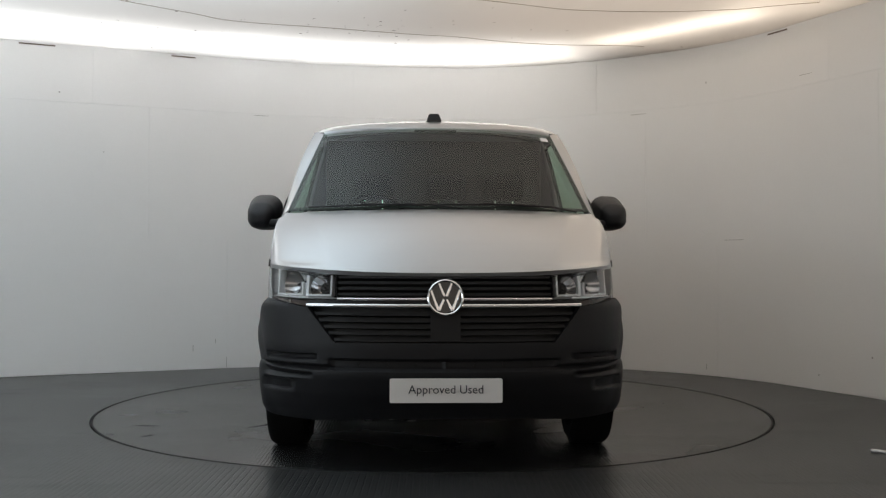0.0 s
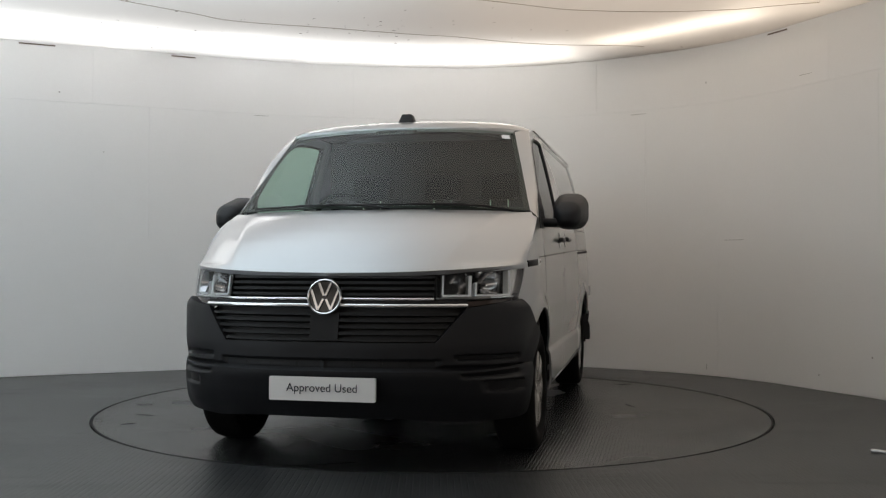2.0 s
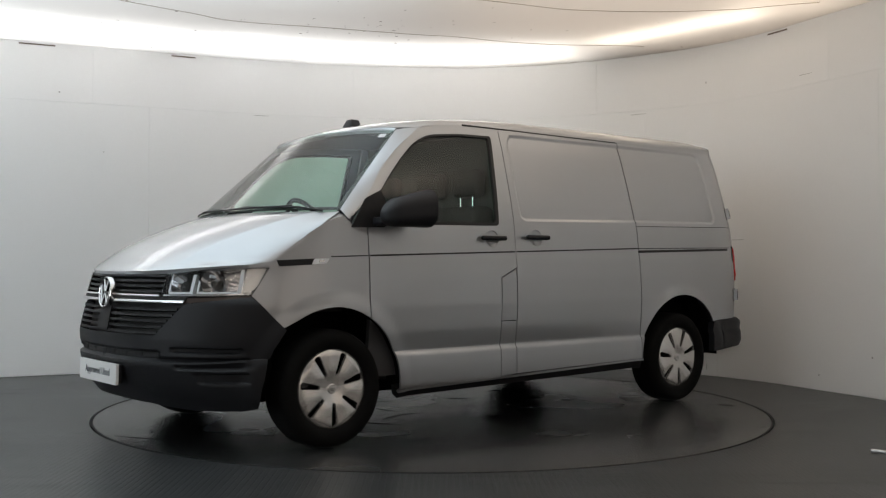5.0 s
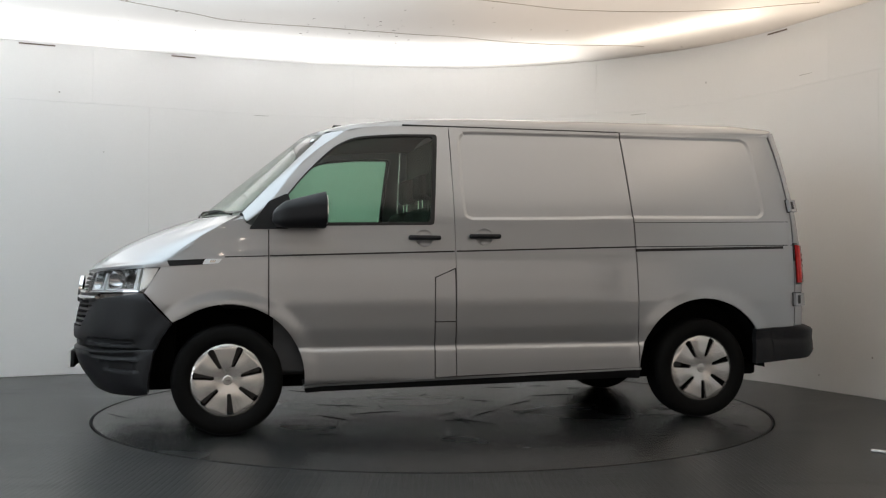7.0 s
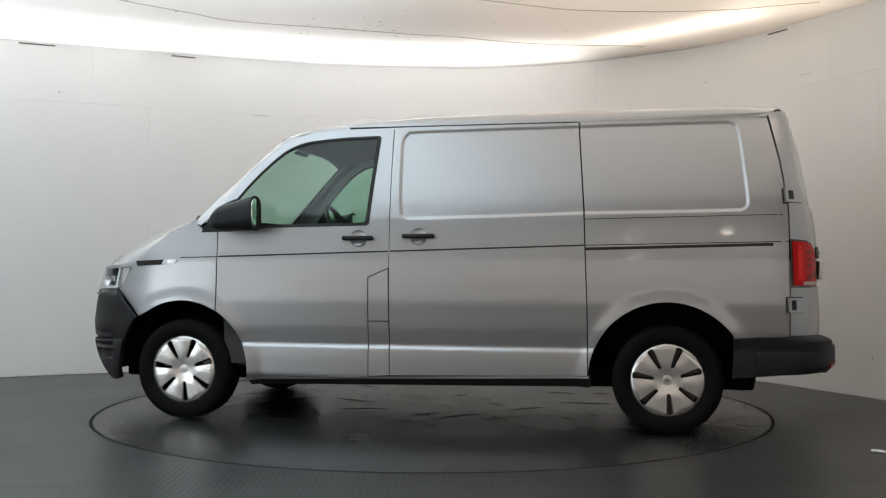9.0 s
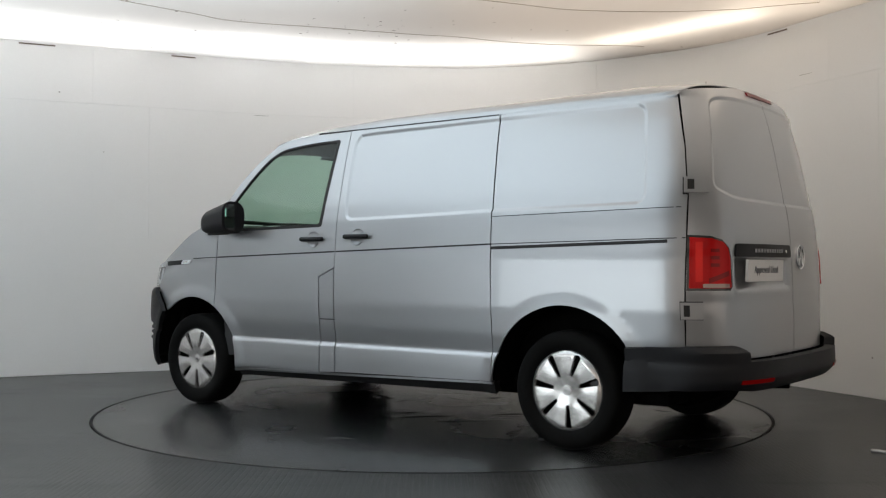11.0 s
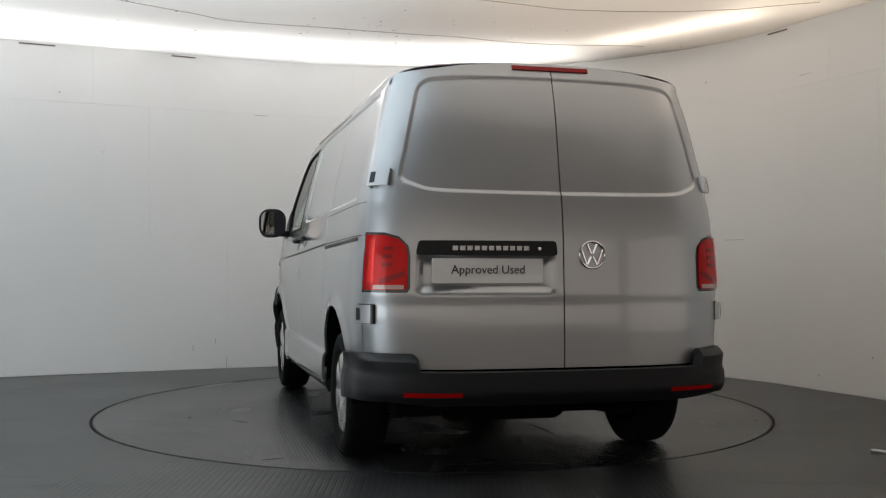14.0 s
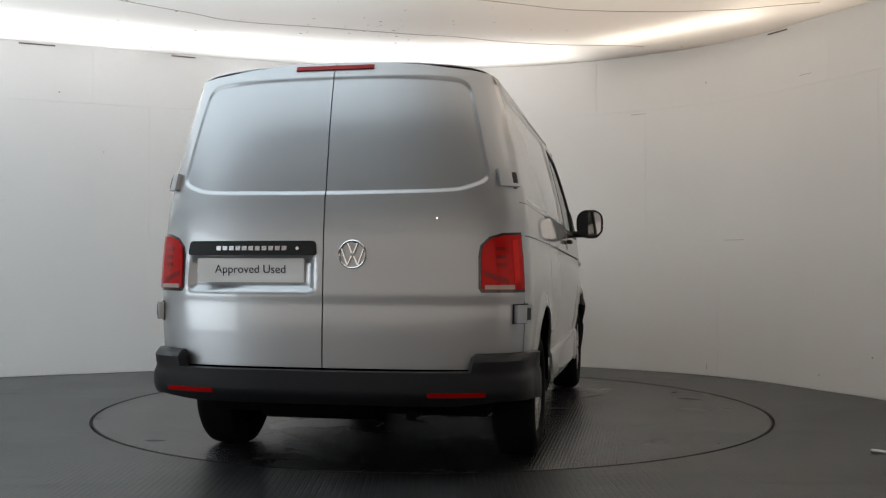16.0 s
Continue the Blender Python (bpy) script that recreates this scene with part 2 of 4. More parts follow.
def arc_near(x, y):
    return min(zip(ARC, PLAN), key=lambda q: (q[1] - Vector((x, y, 0))).length)[0]


def strip_board(s0, s1, z0, z1, o0, o1):
    n = max(2, int((s1 - s0) / 0.06))
    ring = []
    for i in range(n + 1):
        s = s0 + (s1 - s0) * i / n
        ring.append([wall_at(s, o0, z0), wall_at(s, o0, z1), wall_at(s, o1, z1), wall_at(s, o1, z0), wall_at(s, o0, z0)])
    bm = grid(ring)
    bmesh.ops.remove_doubles(bm, verts=bm.verts[:], dist=1e-5)
    bmesh.ops.holes_fill(bm, edges=bm.edges[:], sides=4)
    bmesh.ops.recalc_face_normals(bm, faces=bm.faces[:])
    return bm


wall = finish("wall_curved", strip_board(0, ARC[-1], 0.0, WALL_TOP - 0.002, 0.008, 0.09), WALL)
tagged(wall, "curved white painted board wall of a photo studio", "wall", kind="structure")

rim = [(2.250 * math.cos(2 * math.pi * k / 128), 2.250 * math.sin(2 * math.pi * k / 128)) for k in range(128)]
outer = [(-9, -11), (9, -11), (9, 7), (-9, 7)]
floor_bm = sheet([outer, rim], (1.0, 1.0))
bmesh.ops.recalc_face_normals(floor_bm, faces=floor_bm.faces[:])
for f in floor_bm.faces:
    if f.normal.z < 0:
        f.normal_flip()
thicken(floor_bm, lambda p: Vector((0, 0, -1)), 0.05)
floor = tagged(finish("floor", floor_bm, FLOOR), "dark grey chequer-plate rubber studio floor", "floor", kind="structure")

pit = lathe([(2.30, -0.05), (0.0, -0.05)], 96)
tagged(finish("turntable_pit", pit, GROOVE), "black gap under the turntable rim", "floor", kind="structure")

turntable = tagged(new("turntable"), "round dark rubber turntable set flush in the floor", "turntable")
disc = lathe([(0.0, 0.0), (1.2, 0.0), (2.23, 0.0), (2.236, -0.002), (2.238, -0.04), (0.0, -0.04)], 128)
part("platform", disc, TABLE, turntable)
part("edge_strip", lathe([(2.229, 0.0003), (2.230, 0.0015), (2.238, 0.0015), (2.240, -0.004)], 128), GROOVE, turntable, "worn black rubber edge strip")
rs = random.Random(11)
for k in range(26):
    r, a, ln, cv = rs.uniform(0.3, 2.1), rs.uniform(0, 6.28), rs.uniform(0.10, 0.42), rs.uniform(-0.5, 0.5)
    b = rs.uniform(0, 6.28)
    pts = [(r * math.cos(a) + ln * (t - 0.5) * math.cos(b + cv * t), r * math.sin(a) + ln * (t - 0.5) * math.sin(b + cv * t)) for t in (0, 0.25, 0.5, 0.75, 1)]
    w = rs.uniform(0.002, 0.007)
    n = Vector((-math.sin(b), math.cos(b), 0))
    rows = [[Vector((x, y, 0.0003)) - n * w * (0.3 + q), Vector((x, y, 0.0032 * q + 0.0004)), Vector((x, y, 0.0003)) + n * w * (0.3 + q)] for (x, y), q in zip(pts, (0.1, 0.8, 1, 0.7, 0.1))]
    part("rubber_ridge", grid(rows), TABLE, turntable)

NX, NY = 60, 72
rows = []
for i in range(NX + 1):
    r = []
    for j in range(NY + 1):
        x, y = -9 + 18 * i / NX, -4.3 + 11.3 * j / NY
        sag = 0.02 * noise.noise((x * 0.8, y * 0.8, 0.3)) + 0.008 * noise.noise((x * 2.5, y * 2.5, 4))
        r.append((x, y, CEIL_Z + sag))
    rows.append(r)
ceiling = tagged(finish("ceiling", thicken(grid(rows), lambda p: Vector((0, 0, 1)), 0.1), CEIL), "stretched cream fabric ceiling with seams and dark specks", "ceiling", kind="structure")

# unseen shell added to close the hall and tone the van's reflections
tagged(finish("ceiling_hall", box(-9, 9, -11, -4.33, 3.03, 3.13), HALL), "unseen plain grey ceiling of the front hall", "ceiling", kind="structure")
for nm, b4 in (("wall_south", (-9, 9, -11.1, -11, 0, 3.3)), ("wall_north", (-9, 9, 7, 7.1, 0, 3.3)), ("wall_west", (-9.1, -9, -11, 7, 0, 3.3)), ("wall_east", (9, 9.1, -11, 7, 0, 3.3))):
    tagged(finish(nm, box(*b4), ROOM), "unseen plain brown-grey wall that closes the hall", "wall", kind="structure")

# lamps above the translucent ceiling: strips along the edge and wide ones over the middle
EDGE = [(-5.5, -0.6, 13, (0.86, 0.93, 1.0)), (-4.7, 1.1, 14, (0.88, 0.94, 1.0)), (-3.8, 1.75, 13, (0.93, 0.97, 1.0)), (-2.9, 2.2, 12.5, (0.97, 0.98, 1.0)), (-1.9, 2.6, 13, (0.97, 0.98, 1.0)), (-0.9, 2.95, 13, (0.98, 0.98, 0.98)),
        (0.1, 3.05, 13.5, (1, 0.97, 0.95)), (0.95, 2.9, 11.5, (1, 0.95, 0.89)), (3.0, 0.6, 3.5, (1, 0.82, 0.64)), (3.6, -1.8, 6, (1, 0.84, 0.68))]
for x, y, watts, col in EDGE:
    s = arc_near(x, y)
    at = wall_at(s, -0.42, CEIL_Z + 0.30)
    lamp = area_lamp("edge_lamp", at, at - Vector((0, 0, 1)), 0.95, 0.8, watts * 0.9, col)
    d = wall_at(s + 0.1) - wall_at(s - 0.1)
    lamp.matrix_basis = Matrix.Translation(at) @ Matrix.Rotation(math.atan2(d.y, d.x), 4, "Z")
COOL, WARM = (0.77, 0.90, 1.0), (1.0, 0.90, 0.80)
for at, sx, sy, watts, col in (((-2.8, -2.1, 3.6), 4.6, 4.4, 265, COOL), ((1.7, -2.1, 3.6), 4.0, 4.4, 88, WARM), ((-2.4, 1.0, 3.75), 4.4, 2.6, 36, (1.0, 0.96, 0.93)), ((1.6, 0.9, 3.75), 3.0, 2.6, 26, (1.0, 0.82, 0.66))):
    area_lamp("ceiling_lamp", at, (at[0], at[1], 0), sx, sy, watts, col)
for x, y in ((1.75, 1.80), (2.30, 1.25)):
    lamp = area_lamp("edge_lamp", (x, y, CEIL_Z + 0.2), (x, y, 0), 0.75, 0.3, 3.2, (1, 0.88, 0.74))
    lamp.matrix_basis = Matrix.Translation((x, y, CEIL_Z + 0.2)) @ Matrix.Rotation(radians(-45), 4, "Z")
# added fill lamps in the unseen hall behind the camera; no glazing is known
area_lamp("hall_fill", (0.0, -10.9, 1.85), (0.0, 0.0, 1.85), 17.0, 2.1, 70, (1.0, 0.91, 0.82))
area_lamp("hall_fill", (-8.9, -7.4, 1.4), (0.0, -7.4, 1.4), 6.4, 2.4, 150, (0.86, 0.95, 1.0))
area_lamp("hall_fill", (8.9, -7.4, 1.4), (0.0, -7.4, 1.4), 6.4, 2.4, 30, (1.0, 0.90, 0.80))
# small warm downlights in the ceiling of the front hall
for x, y in ((-3.4, -8.8), (-1.9, -8.6), (-0.6, -9.0), (0.7, -8.5), (2.1, -8.9), (3.6, -8.7), (-2.7, -10.1), (-1.1, -10.3), (0.4, -10.0), (1.6, -10.4), (3.0, -10.1)):
    dl = tagged(new("downlight"), "small round warm ceiling downlight, switched on", "downlight", "ceiling downlights")
    dl.matrix_basis = pose(x, y, 3.03)
    finish("ring", lathe([(0.068, -0.002), (0.085, -0.008), (0.090, -0.004), (0.090, 0.0)], 24), SATIN, dl)
    finish("diffuser", lathe([(0.0, -0.003), (0.069, -0.003)], 24), GLOW, dl)

# ================= the van =================
van = tagged(new("van"), "silver panel van with dark plastic bumpers on the turntable", "van")

ZW = [0.20, 0.30, 0.40, 0.468, 0.479, 0.492, 0.60, 0.75, 0.90, 1.02, 1.055, 1.12, 1.20, 1.265, 1.285, 1.37, 1.45, 1.55, 1.65, 1.73, 1.80, 1.84]
YW = [0.865, 0.912, 0.913, 0.911, 0.906, 0.897, 0.913, 0.922, 0.919, 0.912, 0.907, 0.902, 0.895, 0.887, 0.883, 0.867, 0.849, 0.825, 0.800, 0.779, 0.757, 0.745]
ZF = [0.20, 0.28, 0.36, 0.46, 0.60, 0.70, 0.78, 0.83, 0.94, 1.00, 1.10, 1.30]
XF = [2.25, 2.315, 2.37, 2.408, 2.412, 2.395, 2.375, 2.36, 2.325, 2.30, 2.24, 2.10]
ZR = [0.20, 0.50, 0.73, 0.84, 1.06, 1.17, 1.28, 1.40, 1.66, 1.80, 1.88, 1.92, 1.95]
XR = [-2.41, -2.413, -2.413, -2.403, -2.394, -2.3865, -2.371, -2.350, -2.302, -2.266, -2.242, -2.218, -2.17]
XA_F, N_F = 1.50, 2.8
XA_R, N_R = -1.95, 3.3


def smooth_interp(zs, vs, wide=25):
    zz = np.linspace(zs[0] - 0.2, zs[-1] + 0.2, 800)
    v = np.interp(zz, zs, vs)
    k = np.ones(wide) / wide
    v = np.convolve(np.pad(v, wide // 2, "edge"), k, "valid")
    return lambda z: float(np.interp(z, zz, v))


half_width, front_x, rear_x = smooth_interp(ZW, YW, 7), smooth_interp(ZF, XF), smooth_interp(ZR, XR, 59)


def ease(x, x0, power):
    return max(0.0, 1 - min(1.0, max(0.0, x)) ** power) ** (1 / power)


def flare(x, z):
    """The swelling of the body round the wheels."""
    f = 0.0
    for cx in (1.5, -1.5):
        r = math.hypot(x - cx, z - 0.318)
        if z > 0.2:
            f = max(f, 0.013 * (1 - smooth_step(0.445, 0.535, r)))
    return f


def side_y(x, z):
    w = half_width(z)
    if x > XA_F:
        w *= ease((x - XA_F) / (front_x(z) - XA_F), 0, N_F)
    elif x < XA_R:
        w *= ease((XA_R - x) / (XA_R - rear_x(z)), 0, N_R)
    return w


def side(sign):
    def place(x, z, off=0.0):
        y = side_y(x, z)
        e = 0.01
        n = Vector((-(side_y(x + e, z) - side_y(x - e, z)) / (2 * e), 1, -(side_y(x, z + e) - side_y(x, z - e)) / (2 * e))).normalized()
        p = Vector((x, y, z)) + n * (off + flare(x, z))
        p.y *= sign
        return p
    return place


LEFT, RIGHT = side(1), side(-1)


def end_table(depth, width, n):
    ph = np.linspace(0, 1, 4001)
    b = np.concatenate([ph[:2000] * 0.98 / ph[1999], (1 - (1 - np.linspace(0, 1, 2001)) ** 4) * 0.02 + 0.98])
    a = np.maximum(0, 1 - b ** n) ** (1 / n)
    s = np.concatenate([[0], np.cumsum(np.hypot(np.diff(a) * depth, np.diff(b) * width))])
    return s, a, b


FS, FA, FB = end_table(0.88, 0.915, N_F)
RS, RA, RB = end_table(0.43, 0.90, N_R)


def end(xa, xz, tab):
    ts, ta, tb = tab

    def raw(s, z):
        a, b = np.interp(abs(s), ts, ta), np.interp(abs(s), ts, tb)
        return Vector((xa + (xz(z) - xa) * a, math.copysign(half_width(z) * b, s), z))

    def place(s, z, off=0.0):
        p = raw(s, z)
        e = 0.012
        n = (raw(s + e, z) - raw(s - e, z)).cross(raw(s, z + e) - raw(s, z - e))
        n.normalize()
        if n.x * (xz(z) - xa) < 0:
            n = -n
        f = flare(p.x, z) * smooth_step(0.6, 0.9, abs(p.y))
        return p + n * (off + f)

    def by_y(y, z):
        return math.copysign(float(np.interp(abs(y) / half_width(z), tb, ts)), y)

    def by_x(x, z, sign=1):
        return sign * float(np.interp(-(x - xa) / (xz(z) - xa), -ta, ts))

    return place, by_y, by_x


FRONT, fy, fx = end(XA_F, front_x, (FS, FA, FB))
REAR, ry, rx = end(XA_R, rear_x, (RS, RA, RB))


def arch_points(cx, r, a0, a1, n=14, stretch=1.0):
    return [(cx + r * math.cos(radians(a0 + (a1 - a0) * k / n)), 0.318 + r * stretch * math.sin(radians(a0 + (a1 - a0) * k / n))) for k in range(n + 1)]


GAP = 0.003
FOLDS = (0.455, 0.463, 0.469, 0.474, 0.479, 0.485, 0.492, 0.50, 0.51)


def inset(pts, width):
    """The open line pts moved sideways by width, to the right of its run."""
    out = []
    for i in range(len(pts)):
        a, b = np.array(pts[max(i - 1, 0)]), np.array(pts[min(i + 1, len(pts) - 1)])
        d = (b - a) / np.linalg.norm(b - a)
        out.append(np.array(pts[i]) + width * np.array((d[1], -d[0])))
    return out


def pressed_field(pts, place, owner, side_of, width=0.024, depth=0.009, step=(0.05, 0.03)):
    """A field pressed into the sheet: a rounded step along pts, and the sunken sheet within."""
    lines = [inset(pts, side_of * width * f) for f in (0, 0.12, 0.25, 0.4, 0.55, 0.7, 0.85, 1)]
    rows = []
    for line, f in zip(lines, (0, 0.12, 0.25, 0.4, 0.55, 0.7, 0.85, 1)):
        rows.append([place(p[0], p[1], -depth * smooth_step(0, 1, f)) for p in line])
    part("pressed_edge", grid(rows), PAINT, owner, angle=70)
    loop = [tuple(p) for p in lines[-1]]
    part("pressed_field", panel([dense(loop)], place, step, 0.01, -depth), PAINT, owner)


SLIDE_FIELD = spline([(-0.984, 1.828), (-0.5, 1.824), (0.02, 1.818), (0.078, 1.803), (0.106, 1.765), (0.112, 1.69), (0.107, 1.45), (0.098, 1.315), (0.082, 1.272), (0.045, 1.256), (0.0, 1.254), (-0.5, 1.263), (-1.020, 1.277)], 5)
QUARTER_FIELD = spline([(-0.992, 1.829), (-1.4, 1.831), (-1.80, 1.833), (-1.878, 1.822), (-1.914, 1.785), (-1.928, 1.70), (-1.950, 1.50), (-1.962, 1.37), (-1.956, 1.318), (-1.920, 1.290), (-1.86, 1.286), (-1.4, 1.280), (-1.028, 1.277)], 5)
BOWLS = ((0.347, 1.142), (-0.031, 1.153))


def bowl_hole(c):
    return [(c[0] + 0.052 * math.cos(2 * math.pi * k / 28), c[1] + 0.052 * math.sin(2 * math.pi * k / 28)) for k in range(28)]


DOOR_TOP = [(1.255, 1.354), (1.115, 1.537), (0.965, 1.676), (0.81, 1.790), (0.72, 1.815), (0.61, 1.828), (0.40, 1.835)]
WIN = [(0.283, 1.222), (0.236, 1.788), (0.50, 1.782), (0.745, 1.757), (0.865, 1.703), (0.99, 1.592), (1.105, 1.467), (1.20, 1.345), (1.30, 1.205)]
WIN_RADII = [0.025, 0.025, 0.1, 0.1, 0.08, 0.08, 0.08, 0.05, 0.02]
WIN_ROUND = rounded(WIN, WIN_RADII)


def body_side(sign, place):
    # front wing
    wing = [(1.858, 0.987), (1.755, 1.076), (1.645, 1.152), (1.56, 1.20), (1.48, 1.234), (1.425, 1.246), (1.375, 1.205), (1.272 + GAP, 1.185), (1.272 + GAP, 0.672)]
    wing += [p for p in arch_points(1.5, 0.438, 58, 131, 12) if p[0] < 1.81]
    wing = wing[:9] + sorted(wing[9:], key=lambda p: p[0]) + [(1.806, 0.655), (1.965, 0.822)]
    wing[8] = (1.272 + GAP, 0.318 + math.sqrt(0.438 ** 2 - (1.272 + GAP - 1.5) ** 2))
    wing = [p for i, p in enumerate(wing) if i <= 8 or p[0] > 1.29]
    part("front_wing", panel([dense(wing)], place, (0.025, 0.018)), PAINT, van)
    # front door with its window hole
    door = [(1.268, 0.318 + math.sqrt(0.438 ** 2 - 0.232 ** 2)), (1.268, 1.185), (1.365, 1.205)] + DOOR_TOP + [(0.163, 1.838), (0.153, 1.0), (0.153, 0.966), (0.284, 0.908), (0.284, 0.30), (1.062, 0.285)]
    door += [p for p in arch_points(1.5, 0.438, 180, 122, 10) if p[1] > 0.33 and p[0] < 1.26]
    door_ob = part("front_door", panel([dense(door), dense(WIN_ROUND, 0.05), bowl_hole(BOWLS[0])], place, (0.03, 0.018, FOLDS), 0.012), PAINT, van)
    frame = WIN_ROUND
    c = np.mean(frame, axis=0)
    inner = [tuple(c + (np.array(p) - c) * (0.955, 0.94)) for p in frame]
    part("window_seal", panel([dense(frame, 0.05), dense(inner, 0.05)], place, (0.1, 0.1), 0.02, 0.002), SEAL, door_ob)
    pane = part("window_pane", panel([dense(inner, 0.05)], place, (0.1, 0.1), 0, -0.008), WINDOW, door_ob)
    pane.visible_shadow = False
    # the dark corner that carries the door mirror
    part("mirror_corner", panel([dense(rounded([(1.385, 1.185), (1.272, 1.35), (1.16, 1.40), (1.10, 1.235), (1.16, 1.19)], 0.015))], place, (0.06, 0.06), 0.02, 0.006), BLACK, door_ob)
    # filler flaps
    part("fuel_flap", panel([[(0.278, 0.903), (0.158, 0.957), (0.153, 0.642), (0.278, 0.642)]], place, (0.06, 0.03)), PAINT, van)
    part("flap_lower_panel", panel([[(0.278, 0.636), (0.153, 0.636), (0.150, 0.312), (0.278, 0.305)]], place, (0.06, 0.03, FOLDS)), PAINT, van)
    # sliding door or fixed side
    slide = [(0.157, 1.838), (-0.982, 1.842)] + SLIDE_FIELD + [(-1.0215, 1.25), (-1.040, 0.75), (-1.044, 0.337), (0.144, 0.312)]
    slide_ob = part("sliding_door" if sign > 0 else "side_panel", panel([dense(slide)] + ([bowl_hole(BOWLS[1])] if sign > 0 else []), place, (0.05, 0.022, FOLDS)), PAINT, van)
    pressed_field(SLIDE_FIELD, place, slide_ob, 1)
    # rear quarter
    quarter = [(-2.062, 1.872), (-2.130, 1.58), (-2.168, 1.32), (-2.172, 1.112), (-2.172, 0.578), (-1.868, 0.57)]
    arch = [p for p in arch_points(-1.5, 0.452, 0, 180, 30) if p[1] > 0.36]
    q2 = quarter + [p for p in sorted(arch, key=lambda p: p[0]) if p[0] > -1.868] + [(-1.050, 0.340), (-1.046, 0.75), (-1.029, 1.25)] + QUARTER_FIELD[::-1] + [(-0.990, 1.842)]
    quarter_ob = part("rear_quarter", panel([dense(q2)], place, (0.03, 0.02, FOLDS)), PAINT, van)
    pressed_field(QUARTER_FIELD, place, quarter_ob, -1)
    # pale lip and black sill under the doors
    part("sill_lip", panel([dense([(1.072, 0.281), (-1.055, 0.3345), (-1.055, 0.323), (1.070, 0.269)])], place, (0.2, 0.05), 0.02, 0.004), PAINT, van)
    part("sill", panel([dense([(1.075, 0.283), (-1.06, 0.336), (-1.06, 0.262), (1.05, 0.225)])], place, (0.2, 0.05), 0.05, -0.02), BLACK, van)
    return door_ob, slide_ob


doors = {1: body_side(1, LEFT), -1: body_side(-1, RIGHT)}

# roof
ROOF_Y = [0.0, 0.2, 0.4, 0.55, 0.64, 0.69, 0.722, 0.74, 0.7455]
ROOF_D = [0.0, 0.003, 0.012, 0.026, 0.040, 0.056, 0.074, 0.092, 0.105]
ROOF_FULL = [0.0, 0.002, 0.009, 0.019, 0.030, 0.043, 0.060, 0.082, 0.105]
RX = [-2.25, -2.19, -2.1, -1.8, -1.0, -0.05, 0.5, 0.70, 0.85, 0.95, 1.02]
RZ = [1.925, 1.942, 1.953, 1.958, 1.953, 1.943, 1.916, 1.895, 1.866, 1.837, 1.806]


def roof_front(f):
    return float(np.interp(f, [0, 0.2, 0.4, 0.6, 0.75, 0.875, 1.0], [1.02, 1.005, 0.965, 0.912, 0.852, 0.81, 0.78]))


def roof_rear(f):
    y = float(np.interp(f, np.linspace(0, 1, 9), ROOF_Y))
    return XA_R - 0.245 * ease(y / 0.765, 0, 3.3)


def roof_drop(x, f):
    """Fall of the roof towards its edge, with a fuller shoulder along the middle of the van."""
    k = smooth_step(0.70, 0.30, x) * smooth_step(-2.10, -1.85, x)
    at = np.linspace(0, 1, 9)
    return float((1 - k) * np.interp(f, at, ROOF_D) + k * np.interp(f, at, ROOF_FULL))


rows = []
for k in range(57):
    row = []
    t = k / 56
    t = t * t * (3 - 2 * t) * 0.5 + t * 0.5
    for j in range(-24, 25):
        f = abs(j) / 24
        x = roof_rear(f) + (roof_front(f) - roof_rear(f)) * t
        y = float(np.interp(f, np.linspace(0, 1, 9), ROOF_Y))
        y = y + 0.02 * smooth_step(0.6, 0.85, x) * f ** 3
        z = float(np.interp(x, RX, RZ)) - roof_drop(x, f) + 0.035 * f ** 3 * smooth_step(0.5, 0.8, x) - 0.03 * f ** 2 * smooth_step(0.7, 0.95, x)
        row.append((x, math.copysign(y, j), z))
    rows.append(row)
front_edge = [Vector(p) for p in rows[-1]]
part("roof", thicken(grid(rows), lambda p: Vector((-0.4, 0, -1)), 0.005), PAINT, van, angle=50)

# windscreen, cowl and pillars
def screen_base(u):
    return Vector((1.645 - 0.225 * abs(u) ** 2.2, 0.845 * u, 1.292 - 0.008 * u * u))


def screen_top(u):
    return Vector((1.025 - 0.10 * abs(u) ** 2.2, 0.69 * u, 1.804 - 0.026 * u * u))


def screen_at(u, v):
    p = screen_base(u).lerp(screen_top(u), v)
    return p + Vector((0.45, 0, 0.6)) * (0.006 * (1 - (2 * v - 1) ** 2))


rows = [[screen_at(-1 + 2 * i / 30, j / 12) for i in range(31)] for j in range(13)]
header = []
for p in front_edge:
    if abs(p.y) > 0.705:
        continue
    u = max(-1.0, min(1.0, p.y / 0.70))
    q = screen_at(u, 1.0)
    header.append([p + Vector((-0.02, 0, -0.004)), p + Vector((-0.001, 0, -0.0015)), p.lerp(q, 0.5) + Vector((0.003, 0, 0.002)), q + Vector((0.004, 0, -0.004)), q + Vector((0.0, 0, -0.02))])
part("windscreen_header", grid(header), PAINT, van, angle=60)
screen = part("windscreen", grid(rows), SCREEN, van)
screen.visible_shadow = False
# black printed border
for nm, (u0, u1, v0, v1) in (("screen_border", (-1, 1, 0, 0.035)), ("screen_border", (-1, 1, 0.985, 1)), ("screen_border", (-1, -0.965, 0, 1)), ("screen_border", (0.965, 1, 0, 1))):
    part(nm, grid([[screen_at(u0 + (u1 - u0) * i / 24, v0 + (v1 - v0) * j / 8) + Vector((-0.004, 0, -0.004)) for i in range(25)] for j in range(9)]), SEAL, screen)

